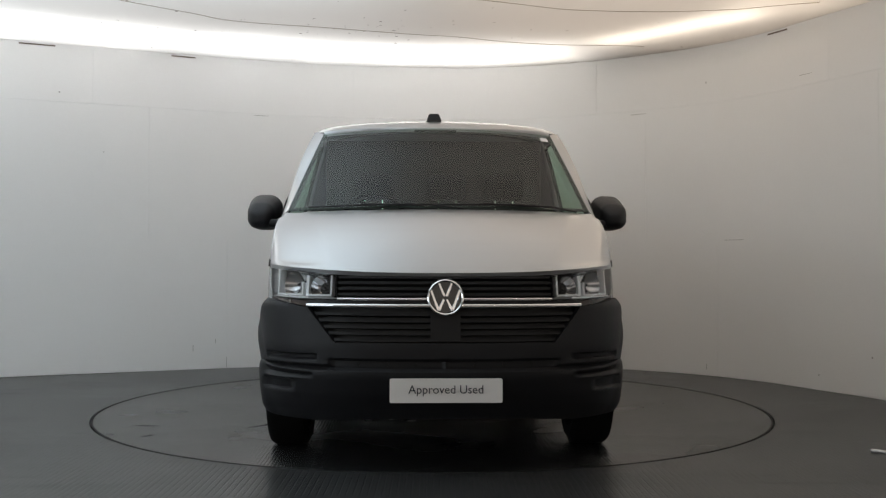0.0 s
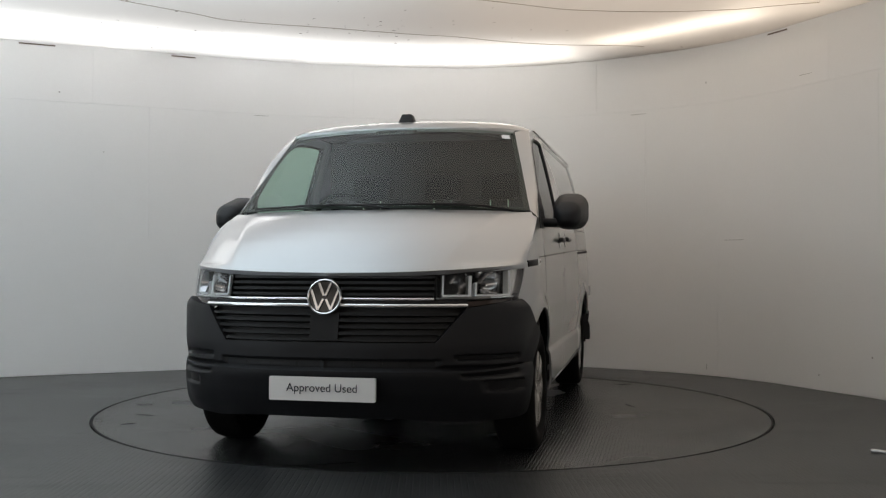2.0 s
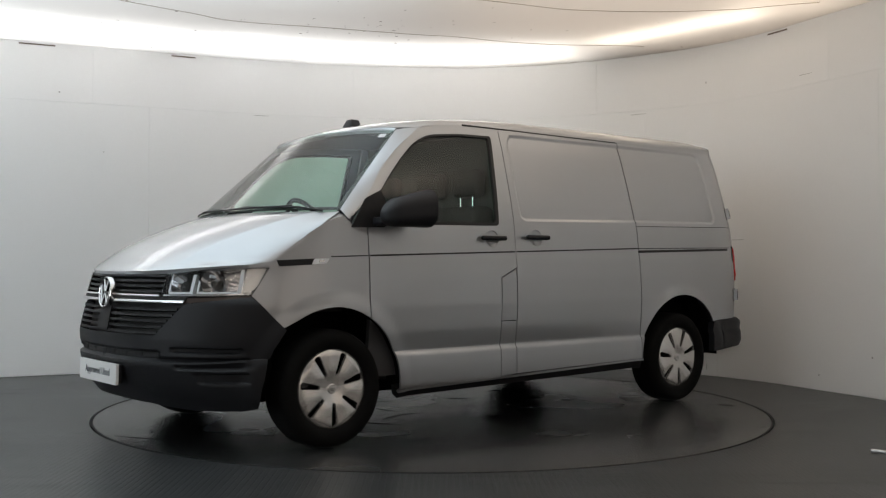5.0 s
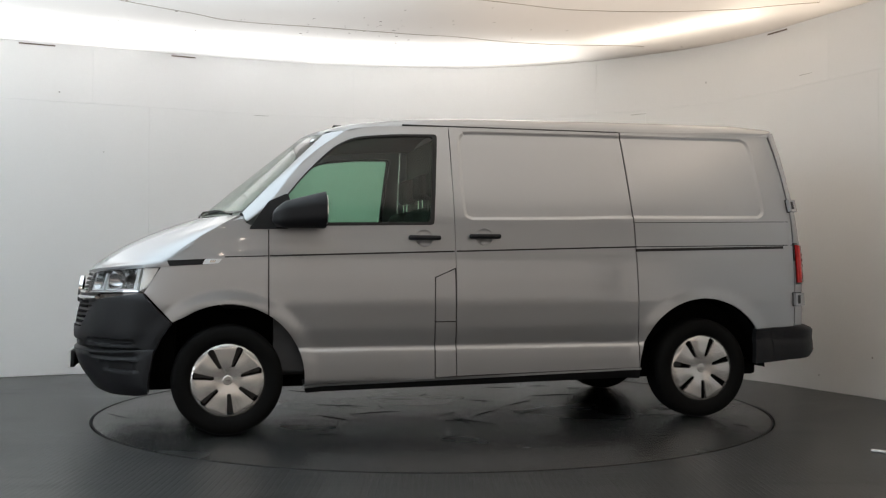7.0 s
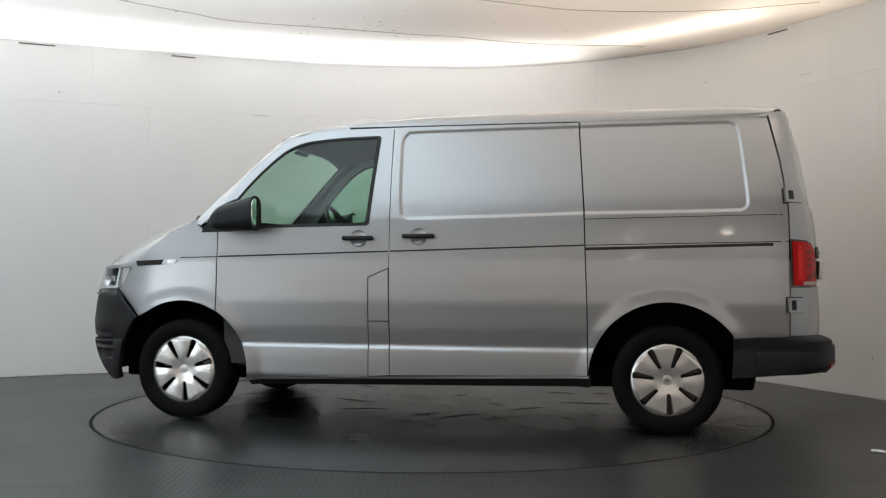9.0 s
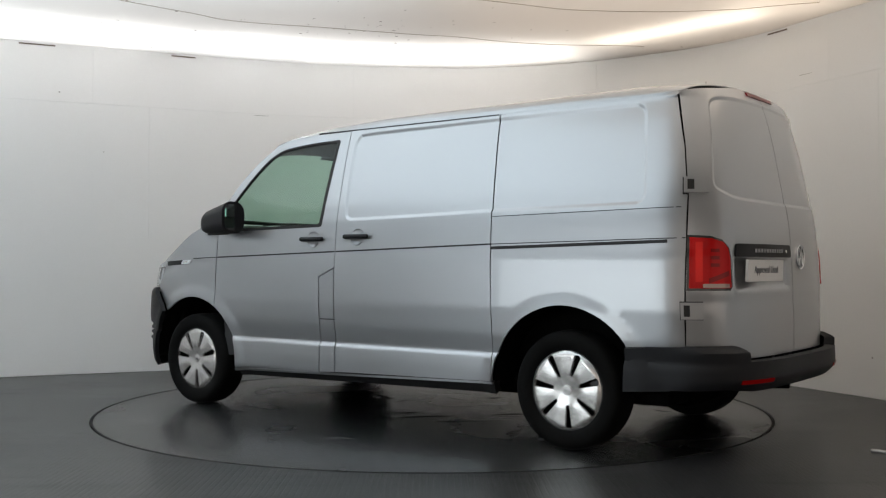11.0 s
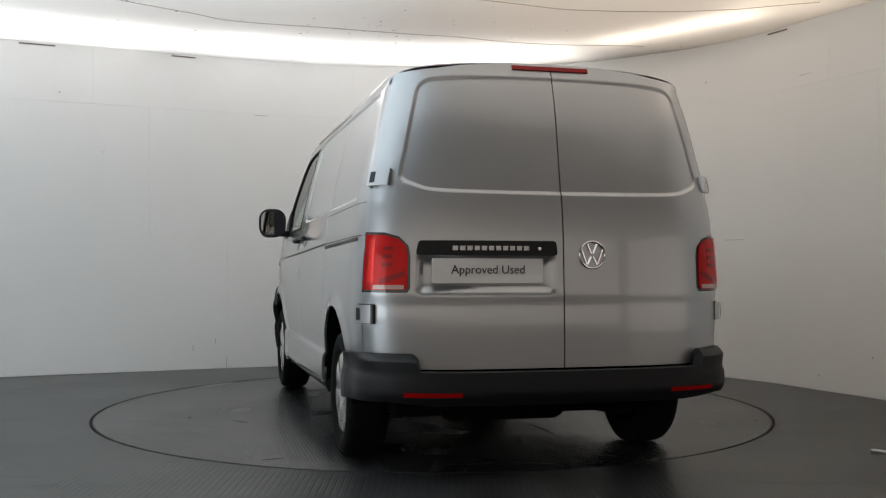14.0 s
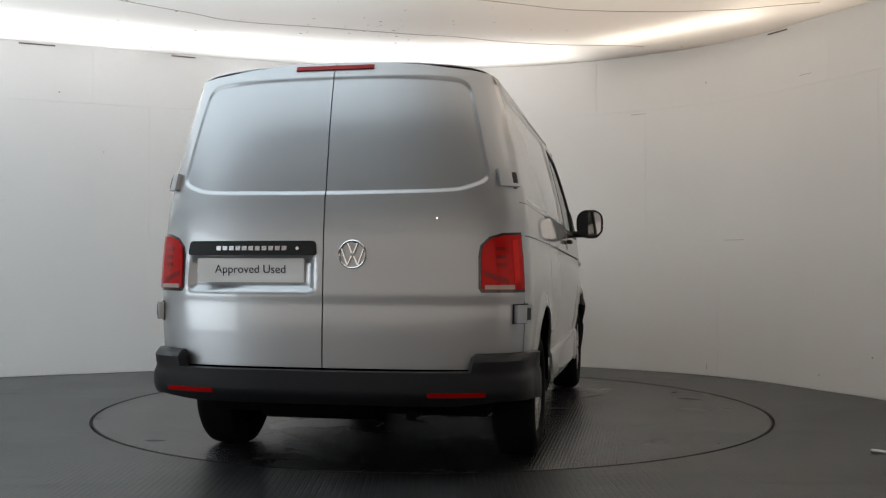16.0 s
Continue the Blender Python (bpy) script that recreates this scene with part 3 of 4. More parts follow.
for sign in (1, -1):
    rows = []
    n = 30
    edge = [screen_at(1.0, k / n) for k in range(n + 1)]
    line = [np.array(p) for p in spline([(1.40, 1.236), (1.255, 1.360), (1.117, 1.543), (0.967, 1.681), (0.79, 1.800)], 8)]
    d = np.concatenate([[0], np.cumsum([np.linalg.norm(b - a) for a, b in zip(line, line[1:])])]) / sum(np.linalg.norm(b - a) for a, b in zip(line, line[1:]))
    for k in range(n + 1):
        q = k / n
        ex = edge[k]
        ox, oz = float(np.interp(q, d, [p[0] for p in line])), float(np.interp(q, d, [p[1] for p in line]))
        o = LEFT(ox, oz, 0)
        row = []
        for i in range(9):
            f = i / 8
            p = ex.lerp(o, f)
            bul = 0.004 * (1 - (2 * f - 1) ** 2)
            p = p + Vector((0.6, 0.55, 0.5)).normalized() * bul
            row.append((p.x, p.y * sign, p.z))
        rows.append(row)
    part("windscreen_pillar", thicken(grid(rows), lambda p: Vector((-0.5, 0, -0.3)), 0.02), PAINT, van, angle=50)

# bonnet
def bonnet_at(u, v):
    a = abs(u)
    y0 = 0.884 * a
    zf = 0.942 + 0.044 * a ** 2.5
    s0 = FRONT(fy(y0, zf), zf, 0.004)
    e = screen_base(min(1.0, a)) + Vector((0.012, 0.012 * a, -0.012))
    cz = float(np.interp(v, [0, 0.04, .10, .2, .32, .46, .61, .75, .875, 1], [0, .085, .18, .325, .47, .608, .738, .848, .935, 1]))
    zz = cz * (1 - a ** 3) + a ** 3 * (v * 0.97 + 0.03 * v + 0.075 * math.sin(math.pi * v))
    p = s0.lerp(e, v)
    z = s0.z + (e.z - s0.z) * zz
    ac = 0.59 + 0.26 * v
    z -= 0.28 * max(0.0, a - ac) * (1 - a) / (1 - ac) * smooth_step(0.0, 0.12, v) * (1 - 0.55 * v)
    y = p.y + a ** 3 * 0.022 * math.sin(math.pi * v)
    return Vector((p.x, math.copysign(y, u), z))




def bonnet_u(q, v):
    """Spreads the columns so that one runs along the crease."""
    ac = 0.59 + 0.26 * v
    a = abs(q)
    return math.copysign(a / 0.6 * ac if a < 0.6 else ac + (a - 0.6) / 0.4 * (1 - ac), q)


rows = [[bonnet_at(bonnet_u(-1 + 2 * i / 100, j / 28), j / 28) for i in range(101)] for j in range(29)]
part("bonnet", thicken(grid(rows), lambda p: Vector((-0.3, 0, -1)), 0.02), PAINT, van, angle=40)
for sign, place in ((1, LEFT), (-1, RIGHT)):
    gutter = []
    for k in range(27):
        b = bonnet_at(sign, min(1.0, k / 24))
        if k > 24:
            b += Vector((-0.03, 0, -0.004)) * (k - 24)
        x = min(1.85, max(1.385, b.x - 0.004))
        z = float(np.interp(x, [1.375, 1.425, 1.48, 1.56, 1.645, 1.755, 1.858], [1.236, 1.246, 1.234, 1.20, 1.152, 1.076, 0.987]))
        o = place(x, z - 0.002, -0.003)
        i = b + Vector((0, -0.012 * sign, -0.008))
        gutter.append([i, i.lerp(o, 0.35) + Vector((0, 0, 0.001)), i.lerp(o, 0.8), o])
    part("wing_gutter", grid(gutter), PAINT, van, angle=60)
part("scuttle_panel", grid([[screen_base((-1 + i / 12) * 0.96) + Vector((0.022 - 0.08 * j, 0, -0.034)) for i in range(25)] for j in range(2)]), BLACK, van)

# front bumper in dark plastic
def bump_press(s, z):
    d = 0.0
    a = abs(s)
    for z0, z1, s0, s1 in ((0.535, 0.556, 0.64, 0.99), (0.492, 0.505, 0.0, 1.02), (0.455, 0.467, 0.66, 1.02), (0.385, 0.43, 0.78, 1.0), (0.505, 0.535, 0.0, 0.56)):
        d = max(d, 0.019 * smooth_step(z0 - 0.008, z0 + 0.004, z) * (1 - smooth_step(z1 - 0.004, z1 + 0.008, z)) * smooth_step(s0 - 0.02, s0 + 0.02, a) * (1 - smooth_step(s1 - 0.02, s1 + 0.02, a)))
    return d


def bumper_place(s, z, off=0.0):
    a = abs(s)
    wide = (0.042 * smooth_step(0.6, 1.05, a) - 0.02 * smooth_step(1.15, 1.35, a)) * smooth_step(0.86, 0.77, z)
    return FRONT(s, z, off + wide - bump_press(s, z))


half = [(fy(0.652, 0.778), 0.778), (fx(1.965, 0.815), 0.815), (fx(1.806, 0.648), 0.648), (fx(1.865, 0.56), 0.56), (fx(1.90, 0.47), 0.47), (fx(1.912, 0.398), 0.398), (fx(1.925, 0.275), 0.275),
        (fy(0.80, 0.255), 0.255), (fy(0.62, 0.23), 0.23), (fy(0.35, 0.25), 0.25)]
low = [(fy(0.52, 0.617), 0.617)]
loop = half + [(-a, b) for a, b in half[::-1]] + [(-a, b) for a, b in low] + low
bumper = part("front_bumper", panel([dense(loop, 0.03)], bumper_place, (0.03, 0.008), 0.03), PLASTIC, van)

def bar(z0, z1, s0, s1, o0, o1, place, n=24):
    """A bar that follows the body between two heights."""
    rows = []
    for i in range(n + 1):
        s = s0 + (s1 - s0) * i / n
        zz = (z0(s), z1(s)) if callable(z0) else (z0, z1)
        rows.append([place(s, zz[0], o0), place(s, zz[0], o1), place(s, zz[1], o1), place(s, zz[1], o0), place(s, zz[0], o0)])
    bm = grid(rows)
    bmesh.ops.remove_doubles(bm, verts=bm.verts[:], dist=1e-5)
    bmesh.ops.holes_fill(bm, edges=bm.edges[:], sides=4)
    bmesh.ops.recalc_face_normals(bm, faces=bm.faces[:])
    return bm


# grille
grille = part("grille", bar(0.60, 0.945, -fy(0.66, 0.78), fy(0.66, 0.78), -0.10, -0.05, FRONT), SEAL, van)
sg = fy(0.507, 0.9)
for z in (0.925, 0.898, 0.871, 0.844):
    part("grille_slat", bar(z - 0.006, z + 0.006, -sg, sg, -0.05, -0.006, FRONT), BLACK, grille)
for z, w in ((0.752, 0.62), (0.722, 0.60), (0.692, 0.575), (0.662, 0.55), (0.632, 0.525)):
    sl = fy(w, z)
    part("grille_slat", bar(z - 0.007, z + 0.007, -sl, sl, -0.05, -0.006, FRONT), BLACK, grille)
part("sensor_block", bar(0.63, 0.755, -0.07, 0.07, -0.03, 0.002, FRONT), BLACK, grille)
for zc, yw, rad in ((0.819, 0.507, 0.0065), (0.788, 0.652, 0.0105)):
    sw = fy(yw, zc)
    part("chrome_strip", tube([FRONT(-sw + 2 * sw * k / 40, zc, 0.004) for k in range(41)], rad, 12), CHROME, grille, "thin chrome strip")
part("grille_bar", bar(0.797, 0.812, -fy(0.655, .79), fy(0.655, .79), -0.02, 0.002, FRONT), BLACK, grille)

# rear: two doors, wrapping to the seam on the side
def rear_press(s, z):
    """The plate recess and the crease below it."""
    d = 0.0
    if s > 0:
        inside = min(s - 0.035, 0.675 - s, z - 0.85, 1.03 - z)
        d = max(d, 0.026 * smooth_step(0.0, 0.04, inside))
    d += 0.005 * smooth_step(0.855, 0.79, z) - 0.005
    return d


def rear_place(s, z, off=0.0):
    return REAR(s, z, off - rear_press(s, z))


for sign in (1, -1):
    seam = [(rx(-2.069, 1.872), 1.872), (rx(-2.136, 1.58), 1.58), (rx(-2.174, 1.32), 1.32), (rx(-2.177, 1.112), 1.112), (rx(-2.177, 0.585), 0.585)]
    field = [(0.003, 1.299), (0.3, 1.301), (0.58, 1.309), (0.68, 1.333), (0.732, 1.362), (0.740, 1.405), (0.719, 1.50), (0.690, 1.63), (0.666, 1.73), (0.645, 1.803), (0.603, 1.843), (0.52, 1.857), (0.3, 1.867), (0.003, 1.870)]
    field = spline([(ry(a, b) if a > 0.01 else a, b) for a, b in field], 5)
    dl = [(0.003, 0.515)] + [tuple(p) for p in field] + [(0.003, 1.932), (0.3, 1.928), (0.52, 1.914), (0.655, 1.897)] + seam + [(ry(0.695, 0.585), 0.585), (ry(0.685, 0.515), 0.515)]
    dl = dense([(a * sign, b) for a, b in dl])
    door = part("rear_door", panel([dl], rear_place, (0.016, 0.014), 0.02), PAINT, van)
    pressed_field([(a * sign, b) for a, b in field], rear_place, door, -sign, 0.022, 0.008, (0.03, 0.03))

# strip of roof above the doors
def door_top(q):
    return float(np.interp(abs(q), [0, 0.3, 0.52, 0.655, 0.76], [1.932, 1.928, 1.914, 1.897, 1.876]))


rows = []
for k in range(61):
    q = -0.74 + 1.48 * k / 60
    rows.append([REAR(q, door_top(q) - 0.025, -0.022), REAR(q, door_top(q) - 0.004, -0.012), REAR(q, door_top(q) + 0.003, -0.012), REAR(q, door_top(q) + 0.004, -0.022), REAR(q, door_top(q) + 0.004, -0.07)])
part("rear_header", grid(rows), PAINT, van, angle=60)

# rear bumper
def rb_place(s, z, off=0.0):
    out = 0.085 * smooth_step(0.60, 0.55, z) * smooth_step(0.30, 0.42, z)
    return REAR(s, z, off + 0.012 * smooth_step(0.75, 1.0, abs(s))) - Vector((out, 0, 0)) * (1 - smooth_step(1.0, 1.3, abs(s)))


hb = [(ry(0.685, 0.51), 0.508), (ry(0.70, 0.58), 0.582), (rx(-2.177, 0.582), 0.582)]
rb_front = rx(-1.951, 0.5)
hb += [(rb_front, 0.575), (rb_front, 0.36), (ry(0.8, 0.385), 0.375), (ry(0.6, 0.36), 0.355)]
lp = hb + [(-a, b) for a, b in hb[::-1]]
rear_bumper = part("rear_bumper", panel([dense(lp, 0.03)], rb_place, (0.03, 0.015), 0.06), PLASTIC, van)
for sign in (1, -1):
    place = LEFT if sign > 0 else RIGHT
    wrap = [(-2.10, 0.577), (-1.868, 0.566), (-1.86, 0.345), (-2.10, 0.362)]
    part("bumper_end", panel([dense(wrap, 0.03)], place, (0.03, 0.03), 0.05, 0.015), PLASTIC, van)

# underbody, inner arches, and a black box added in the load space to darken panel gaps
part("underbody", box(-2.0, 2.0, -0.70, 0.70, 0.25, 0.36, 0.02), UNDER, van)
part("dark_inner_box", box(-2.02, 0.10, -0.70, 0.70, 0.45, 1.80, 0.05), UNDER, van)
for sign in (1, -1):
    for cx in (1.5, -1.5):
        rows = []
        for k in range(25):
            a = math.pi * k / 24
            rows.append([(cx + 0.445 * math.cos(a), sign * y, 0.318 + 0.445 * math.sin(a)) for y in (0.52, 0.70, 0.90)] )
        bm = grid(rows)
        c = bm.verts.new((cx, sign * 0.52, 0.318))
        bm.verts.ensure_lookup_table()
        for k in range(24):
            bm.faces.new((bm.verts[3 * k], bm.verts[3 * k + 3], c))
        part("wheel_arch_liner", bm, UNDER, van)
    # black block added to darken the pale gap behind the front wheel
    part("arch_dark_block", box(0.985, 1.052, min(sign * 0.55, sign * 0.85), max(sign * 0.55, sign * 0.85), 0.28, 0.60, 0.01), UNDER, van)

# wheels
def wheel(cx, sign):
    ob = new("wheel")
    ob.parent = van
    m = Matrix.Translation((cx, sign * (0.808 if cx > 0 else 0.79), 0.318)) @ Matrix.Rotation(radians(-90 * sign), 4, "X")
    prof = [(0.205, 0.075), (0.225, 0.098), (0.25, 0.106), (0.275, 0.108), (0.298, 0.101), (0.31, 0.088), (0.316, 0.07), (0.318, 0.045), (0.318, -0.045), (0.316, -0.07), (0.31, -0.088), (0.275, -0.108), (0.225, -0.098), (0.205, -0.075)]
    part("tyre", lathe(prof, 72, m), TYRE, ob)
    part("rim", lathe([(0.0, 0.02), (0.19, 0.02), (0.205, 0.06), (0.212, 0.085), (0.206, 0.085), (0.20, 0.0)], 48, m), GLOSS, ob)
    # trim with seven slots
    outer = [(0.222 * math.cos(2 * math.pi * k / 70), 0.222 * math.sin(2 * math.pi * k / 70)) for k in range(70)]
    holes = []
    for k in range(7):
        a = 2 * math.pi * k / 7 + radians(44)
        h = rounded([(0.078, -0.010), (0.194, -0.024), (0.202, -0.006), (0.196, 0.017), (0.078, 0.010)], [0.004, 0.006, 0.004, 0.006, 0.004], 2)
        holes.append([(x * math.cos(a) - y * math.sin(a), x * math.sin(a) + y * math.cos(a)) for x, y in h])

    def dish(u, v, off):
        r = math.hypot(u, v)
        a = math.atan2(v, u)
        h = 0.094 - 0.013 * smooth_step(0.11, 0.0, r) - 0.016 * smooth_step(0.19, 0.222, r)
        h += 0.002 * math.cos(7 * (a - radians(44)) + math.pi) * smooth_step(0.05, 0.12, r) * (1 - smooth_step(0.19, 0.22, r))
        return m @ Vector((u, v, h + off))
    part("wheel_trim", panel([outer] + holes, dish, (0.02, 0.02), 0.02), SATIN, ob, "silver seven-spoke wheel trim")
    cap = part("centre_cap", lathe([(0.0, 0.087), (0.024, 0.087), (0.028, 0.084), (0.030, 0.076)], 24, m), SATIN, ob)
    part("cap_badge", moved(box(-0.014, 0.014, -0.0025, 0.0025, 0.0865, 0.089, 0.001, 1, moved(box(-0.012, 0.012, 0.007, 0.011, 0.0865, 0.089, 0.001, 1), Matrix.Identity(4))), m), GLOSS, cap)
    return ob


for cx in (1.5, -1.5):
    for sign in (1, -1):
        wheel(cx, sign)


# ---------- body details ----------
def side_bar(zf, h, x0, x1, o0, o1, place, n=20):
    """A strip along the side that follows the height zf(x)."""
    rows = []
    for i in range(n + 1):
        x = x0 + (x1 - x0) * i / n
        z = zf(x)
        rows.append([place(x, z - h / 2, o0), place(x, z - h / 2, o1), place(x, z + h / 2, o1), place(x, z + h / 2, o0), place(x, z - h / 2, o0)])
    bm = grid(rows)
    bmesh.ops.remove_doubles(bm, verts=bm.verts[:], dist=1e-5)
    bmesh.ops.holes_fill(bm, edges=bm.edges[:], sides=4)
    bmesh.ops.recalc_face_normals(bm, faces=bm.faces[:])
    return bm


def crease(x):
    return 1.064 - 0.0315 * (x - 0.155) / 1.1


def frame_at(p, n, up=(0, 0, 1)):
    """A pose at p with z along n."""
    z = Vector(n).normalized()
    x = Vector(up).cross(z).normalized()
    y = z.cross(x)
    m = Matrix((x, y, z)).transposed().to_4x4()
    m.translation = p
    return m


for sign, place in ((1, LEFT), (-1, RIGHT)):
    door_ob, slide_ob = doors[sign]
    # groove along the crease: a raised strip, its shade put into the dark colour
    part("crease_groove_shade", side_bar(crease, 0.009, 1.264, 0.160, -0.004, 0.003, place), SEAL, door_ob)
    part("crease_groove_shade", side_bar(crease, 0.009, 0.146, -1.030, -0.004, 0.003, place), SEAL, slide_ob)
    part("wing_groove_shade", side_bar(crease, 0.006, 1.52, 1.278, -0.004, 0.0015, place), SEAL, van)
    if sign > 0:
        part("door_rail", side_bar(lambda x: 1.076 - 0.0235 * (x + 1.03), 0.017, -1.032, -2.085, -0.01, 0.003, place), SEAL, van, "black sliding door rail")
    part("rear_seam", side_bar(lambda x: 1.098 - 0.0165 * (x + 1.03), 0.005, -1.032, -2.17, -0.004, 0.001, place), SEAL, van)
    part("belt_seam", side_bar(lambda x: 1.252 - 0.017 * (x + 1.03), 0.004, -1.030, -2.143, -0.004, 0.001, place), SEAL, van)
    part("roof_seam", side_bar(lambda x: 1.843 + 0.0, 0.007, 0.45, -0.98, -0.01, 0.0015, place), SEAL, van)
    part("indicator_strip", panel([dense(rounded([(1.838, 1.004), (1.825, 0.972), (1.63, 0.982), (1.61, 1.014)], 0.004), 0.05)], place, (0.03, 0.03), 0.01, 0.006), BLACK, van)
    ind = part("side_indicator", panel([rounded([(1.628, 1.013), (1.645, 0.982), (1.555, 0.988), (1.535, 1.014)], 0.006)], place, (0.03, 0.03), 0.01, 0.009), LAMP_WHITE, van, "clear side indicator lens")
    part("indicator_badge", panel([rounded([(1.60, 1.006), (1.606, 0.992), (1.575, 0.994), (1.568, 1.006)], 0.003)], place, (0.05, 0.05), 0.003, 0.011), SATIN, ind)
    for (cx, cz), owner in zip(BOWLS, (door_ob, slide_ob)):
        if sign < 0 and cx < 0:
            continue
        p = place(cx, cz, 0.0015)
        m = frame_at(p, (0, sign, 0.15))
        part("handle_bowl", lathe([(0.0535, -0.001), (0.050, -0.003), (0.042, -0.006), (0.028, -0.008), (0.0, -0.009)], 32, m), PAINT, owner, angle=70)
        handle = part("door_handle", moved(box(-0.100, 0.100, -0.014, 0.014, 0.004, 0.036, 0.012, 3), m), PLASTIC, owner, "dark plastic door handle")
        part("lock", moved(lathe([(0.0, 0.038), (0.006, 0.038), (0.007, 0.034)], 14), m @ Matrix.Translation((0.06 * sign, 0, 0))), SEAL, handle)

    # door mirror
    mm = Matrix.Diagonal((1, sign, 1, 1))
    shell = box(0.860, 1.262, 0.930, 1.132, 1.190, 1.402, 0.078, 7)
    bmesh.ops.bisect_plane(shell, geom=shell.verts[:] + shell.edges[:] + shell.faces[:], plane_co=(0.965, 0, 0), plane_no=(1, 0, 0), clear_inner=True)
    bmesh.ops.holes_fill(shell, edges=[e for e in shell.edges if e.is_boundary], sides=0)
    for v in shell.verts:
        f = max(0.0, v.co.x - 0.965) / 0.297
        v.co.y = 1.02 + (v.co.y - 1.02) * (1 - 0.40 * f * f)
        v.co.z = 1.215 + (v.co.z - 1.215) * (1 - 0.50 * f * f) - 0.008 * f
        v.co.x += 0.03 * (v.co.y - 1.02) * -1
    mirror = part("door_mirror", moved(shell, mm), PLASTIC, door_ob, "dark grey plastic door mirror", 60)
    if sign < 0:
        mirror.data.flip_normals()
    arm = box(1.06, 1.24, 0.875, 0.985, 1.200, 1.245, 0.018, 3)
    part("mirror_arm", moved(arm, mm), PLASTIC, mirror)
    gm = mm @ frame_at(Vector((0.9635, 1.030, 1.297)), (-1, -0.12, 0.0))
    glass = panel([rounded([(-0.086, -0.088), (0.086, -0.088), (0.086, 0.088), (-0.086, 0.088)], 0.06)], lambda u, v, off: gm @ Vector((u, v, off)), (0.2, 0.2), 0.004)
    part("mirror_glass", glass, MIRROR, mirror, "silvered mirror glass")

    # door lining
    trim = rounded([(1.24, 0.36), (1.24, 1.215), (0.20, 1.215), (0.20, 0.36)], 0.05)
    part("door_lining", panel([dense(trim, 0.1)], place, (0.1, 0.1), 0.03, -0.055), CABIN, door_ob)

    # hinges at the rear corner
    for z0, z1, x0, x1 in ((1.338, 1.415, -2.150, -2.240), (0.718, 0.799, -2.158, -2.246)):
        s0, s1 = rx(x0, z0, sign), rx(x1, z0, sign)
        h = part("door_hinge", bar(z0, z1, s0, s1, -0.004, 0.028, REAR, 6), PAINT, van, "silver external rear door hinge")
        part("hinge_slot", bar(z0 + 0.014, z1 - 0.014, s0 + (s1 - s0) * 0.14, s0 + (s1 - s0) * 0.40, 0.018, 0.0290, REAR, 3), SEAL, h)
        # dark plate added under the hinge to draw its outline
        part("hinge_outline", bar(z0 - 0.005, z1 + 0.005, s0 - (s1 - s0) * 0.05, s1 + (s1 - s0) * 0.06, -0.006, 0.0045, REAR, 6), SEAL, h)

    # tail lamp
    def lamp_loop(g, z0=0.856, z1=1.13):
        return [(rx(-2.176, 1.1) - g, z1 - g), (ry(0.80, 1.12), z1 - 0.004 - g), (ry(0.745, 1.11), z1 - 0.022 - g), (ry(0.708, 1.07) + g, z1 - 0.062), (ry(0.702, 1.0) + g, z1 - 0.11),
                (ry(0.702, 0.9) + g, z0 + 0.02), (ry(0.715, 0.87) + g, z0 + g), (rx(-2.18, 0.87) - g, z0 + g)]

    def on(s, z, off=0.0, k=sign):
        return REAR(s * k, z, off)
    lamp = part("tail_lamp", panel([dense(lamp_loop(0), 0.03)], on, (0.03, 0.03), 0.03, 0.008), GLOSS, van, "red tail lamp with dark border")
    part("lens", panel([dense(lamp_loop(0.012), 0.03)], on, (0.03, 0.03), 0.008, 0.014), RED, lamp, "glossy red lens")
    sa, sb = ry(0.716, 0.9) + 0.012, rx(-2.186, 0.9) - 0.02
    part("reversing_lens", bar(0.871, 0.890, sign * sa, sign * (sa + (sb - sa) * 0.75), 0.010, 0.017, REAR, 6), CLEAR_LENS, lamp, "clear reversing lens")
    for k in range(3):
        z = 1.045 - 0.036 * k
        part("lens_bar", bar(z, z + 0.017, sign * (sa + (sb - sa) * 0.30), sign * (sa + (sb - sa) * 0.55), 0.010, 0.0165, REAR, 4), RED_DARK, lamp)
    part("lens_edge", bar(0.90, 1.095, sign * (sb - 0.045), sign * (sb - 0.012), 0.010, 0.0165, REAR, 4), RED_BRIGHT, lamp, "bright red reflector strip")
    part("lens_bar", bar(lambda s: 0.93 - 0.35 * (abs(s) - sa), lambda s: 0.955 - 0.35 * (abs(s) - sa), sign * sa, sign * (sa + (sb - sa) * 0.6), 0.010, 0.016, REAR, 6), RED_DARK, lamp)
    part("bumper_reflector", bar(0.400, 0.420, sign * ry(0.50, 0.41), sign * ry(0.745, 0.41), -0.005, 0.006, rb_place, 10), RED, rear_bumper, "red bumper reflector strip")

    # head lamp
    hl = [(fy(0.512, 0.935), 0.933), (fy(0.66, 0.95), 0.949), (fx(2.0, 0.972), 0.972), (fx(1.868, 0.985), 0.985), (fx(1.925, 0.88), 0.88), (fx(1.968, 0.824), 0.824), (fy(0.60, 0.81), 0.812), (fy(0.512, 0.812), 0.812)]

    def onf(s, z, off=0.0, k=sign):
        return FRONT(s * k, z, off)
    head = part("head_lamp", panel([dense(hl, 0.03)], onf, (0.05, 0.05), 0.03, -0.075), HOUSING, van, "clear head lamp with chrome reflectors")
    c = np.mean(hl, axis=0)
    inner = [tuple(c + (np.array(p) - c) * (0.982, 0.93)) for p in hl]
    part("lamp_rim", panel([dense(hl, 0.03), dense(inner, 0.03)], onf, (0.05, 0.05), 0.07, -0.001), GLOSS, head)
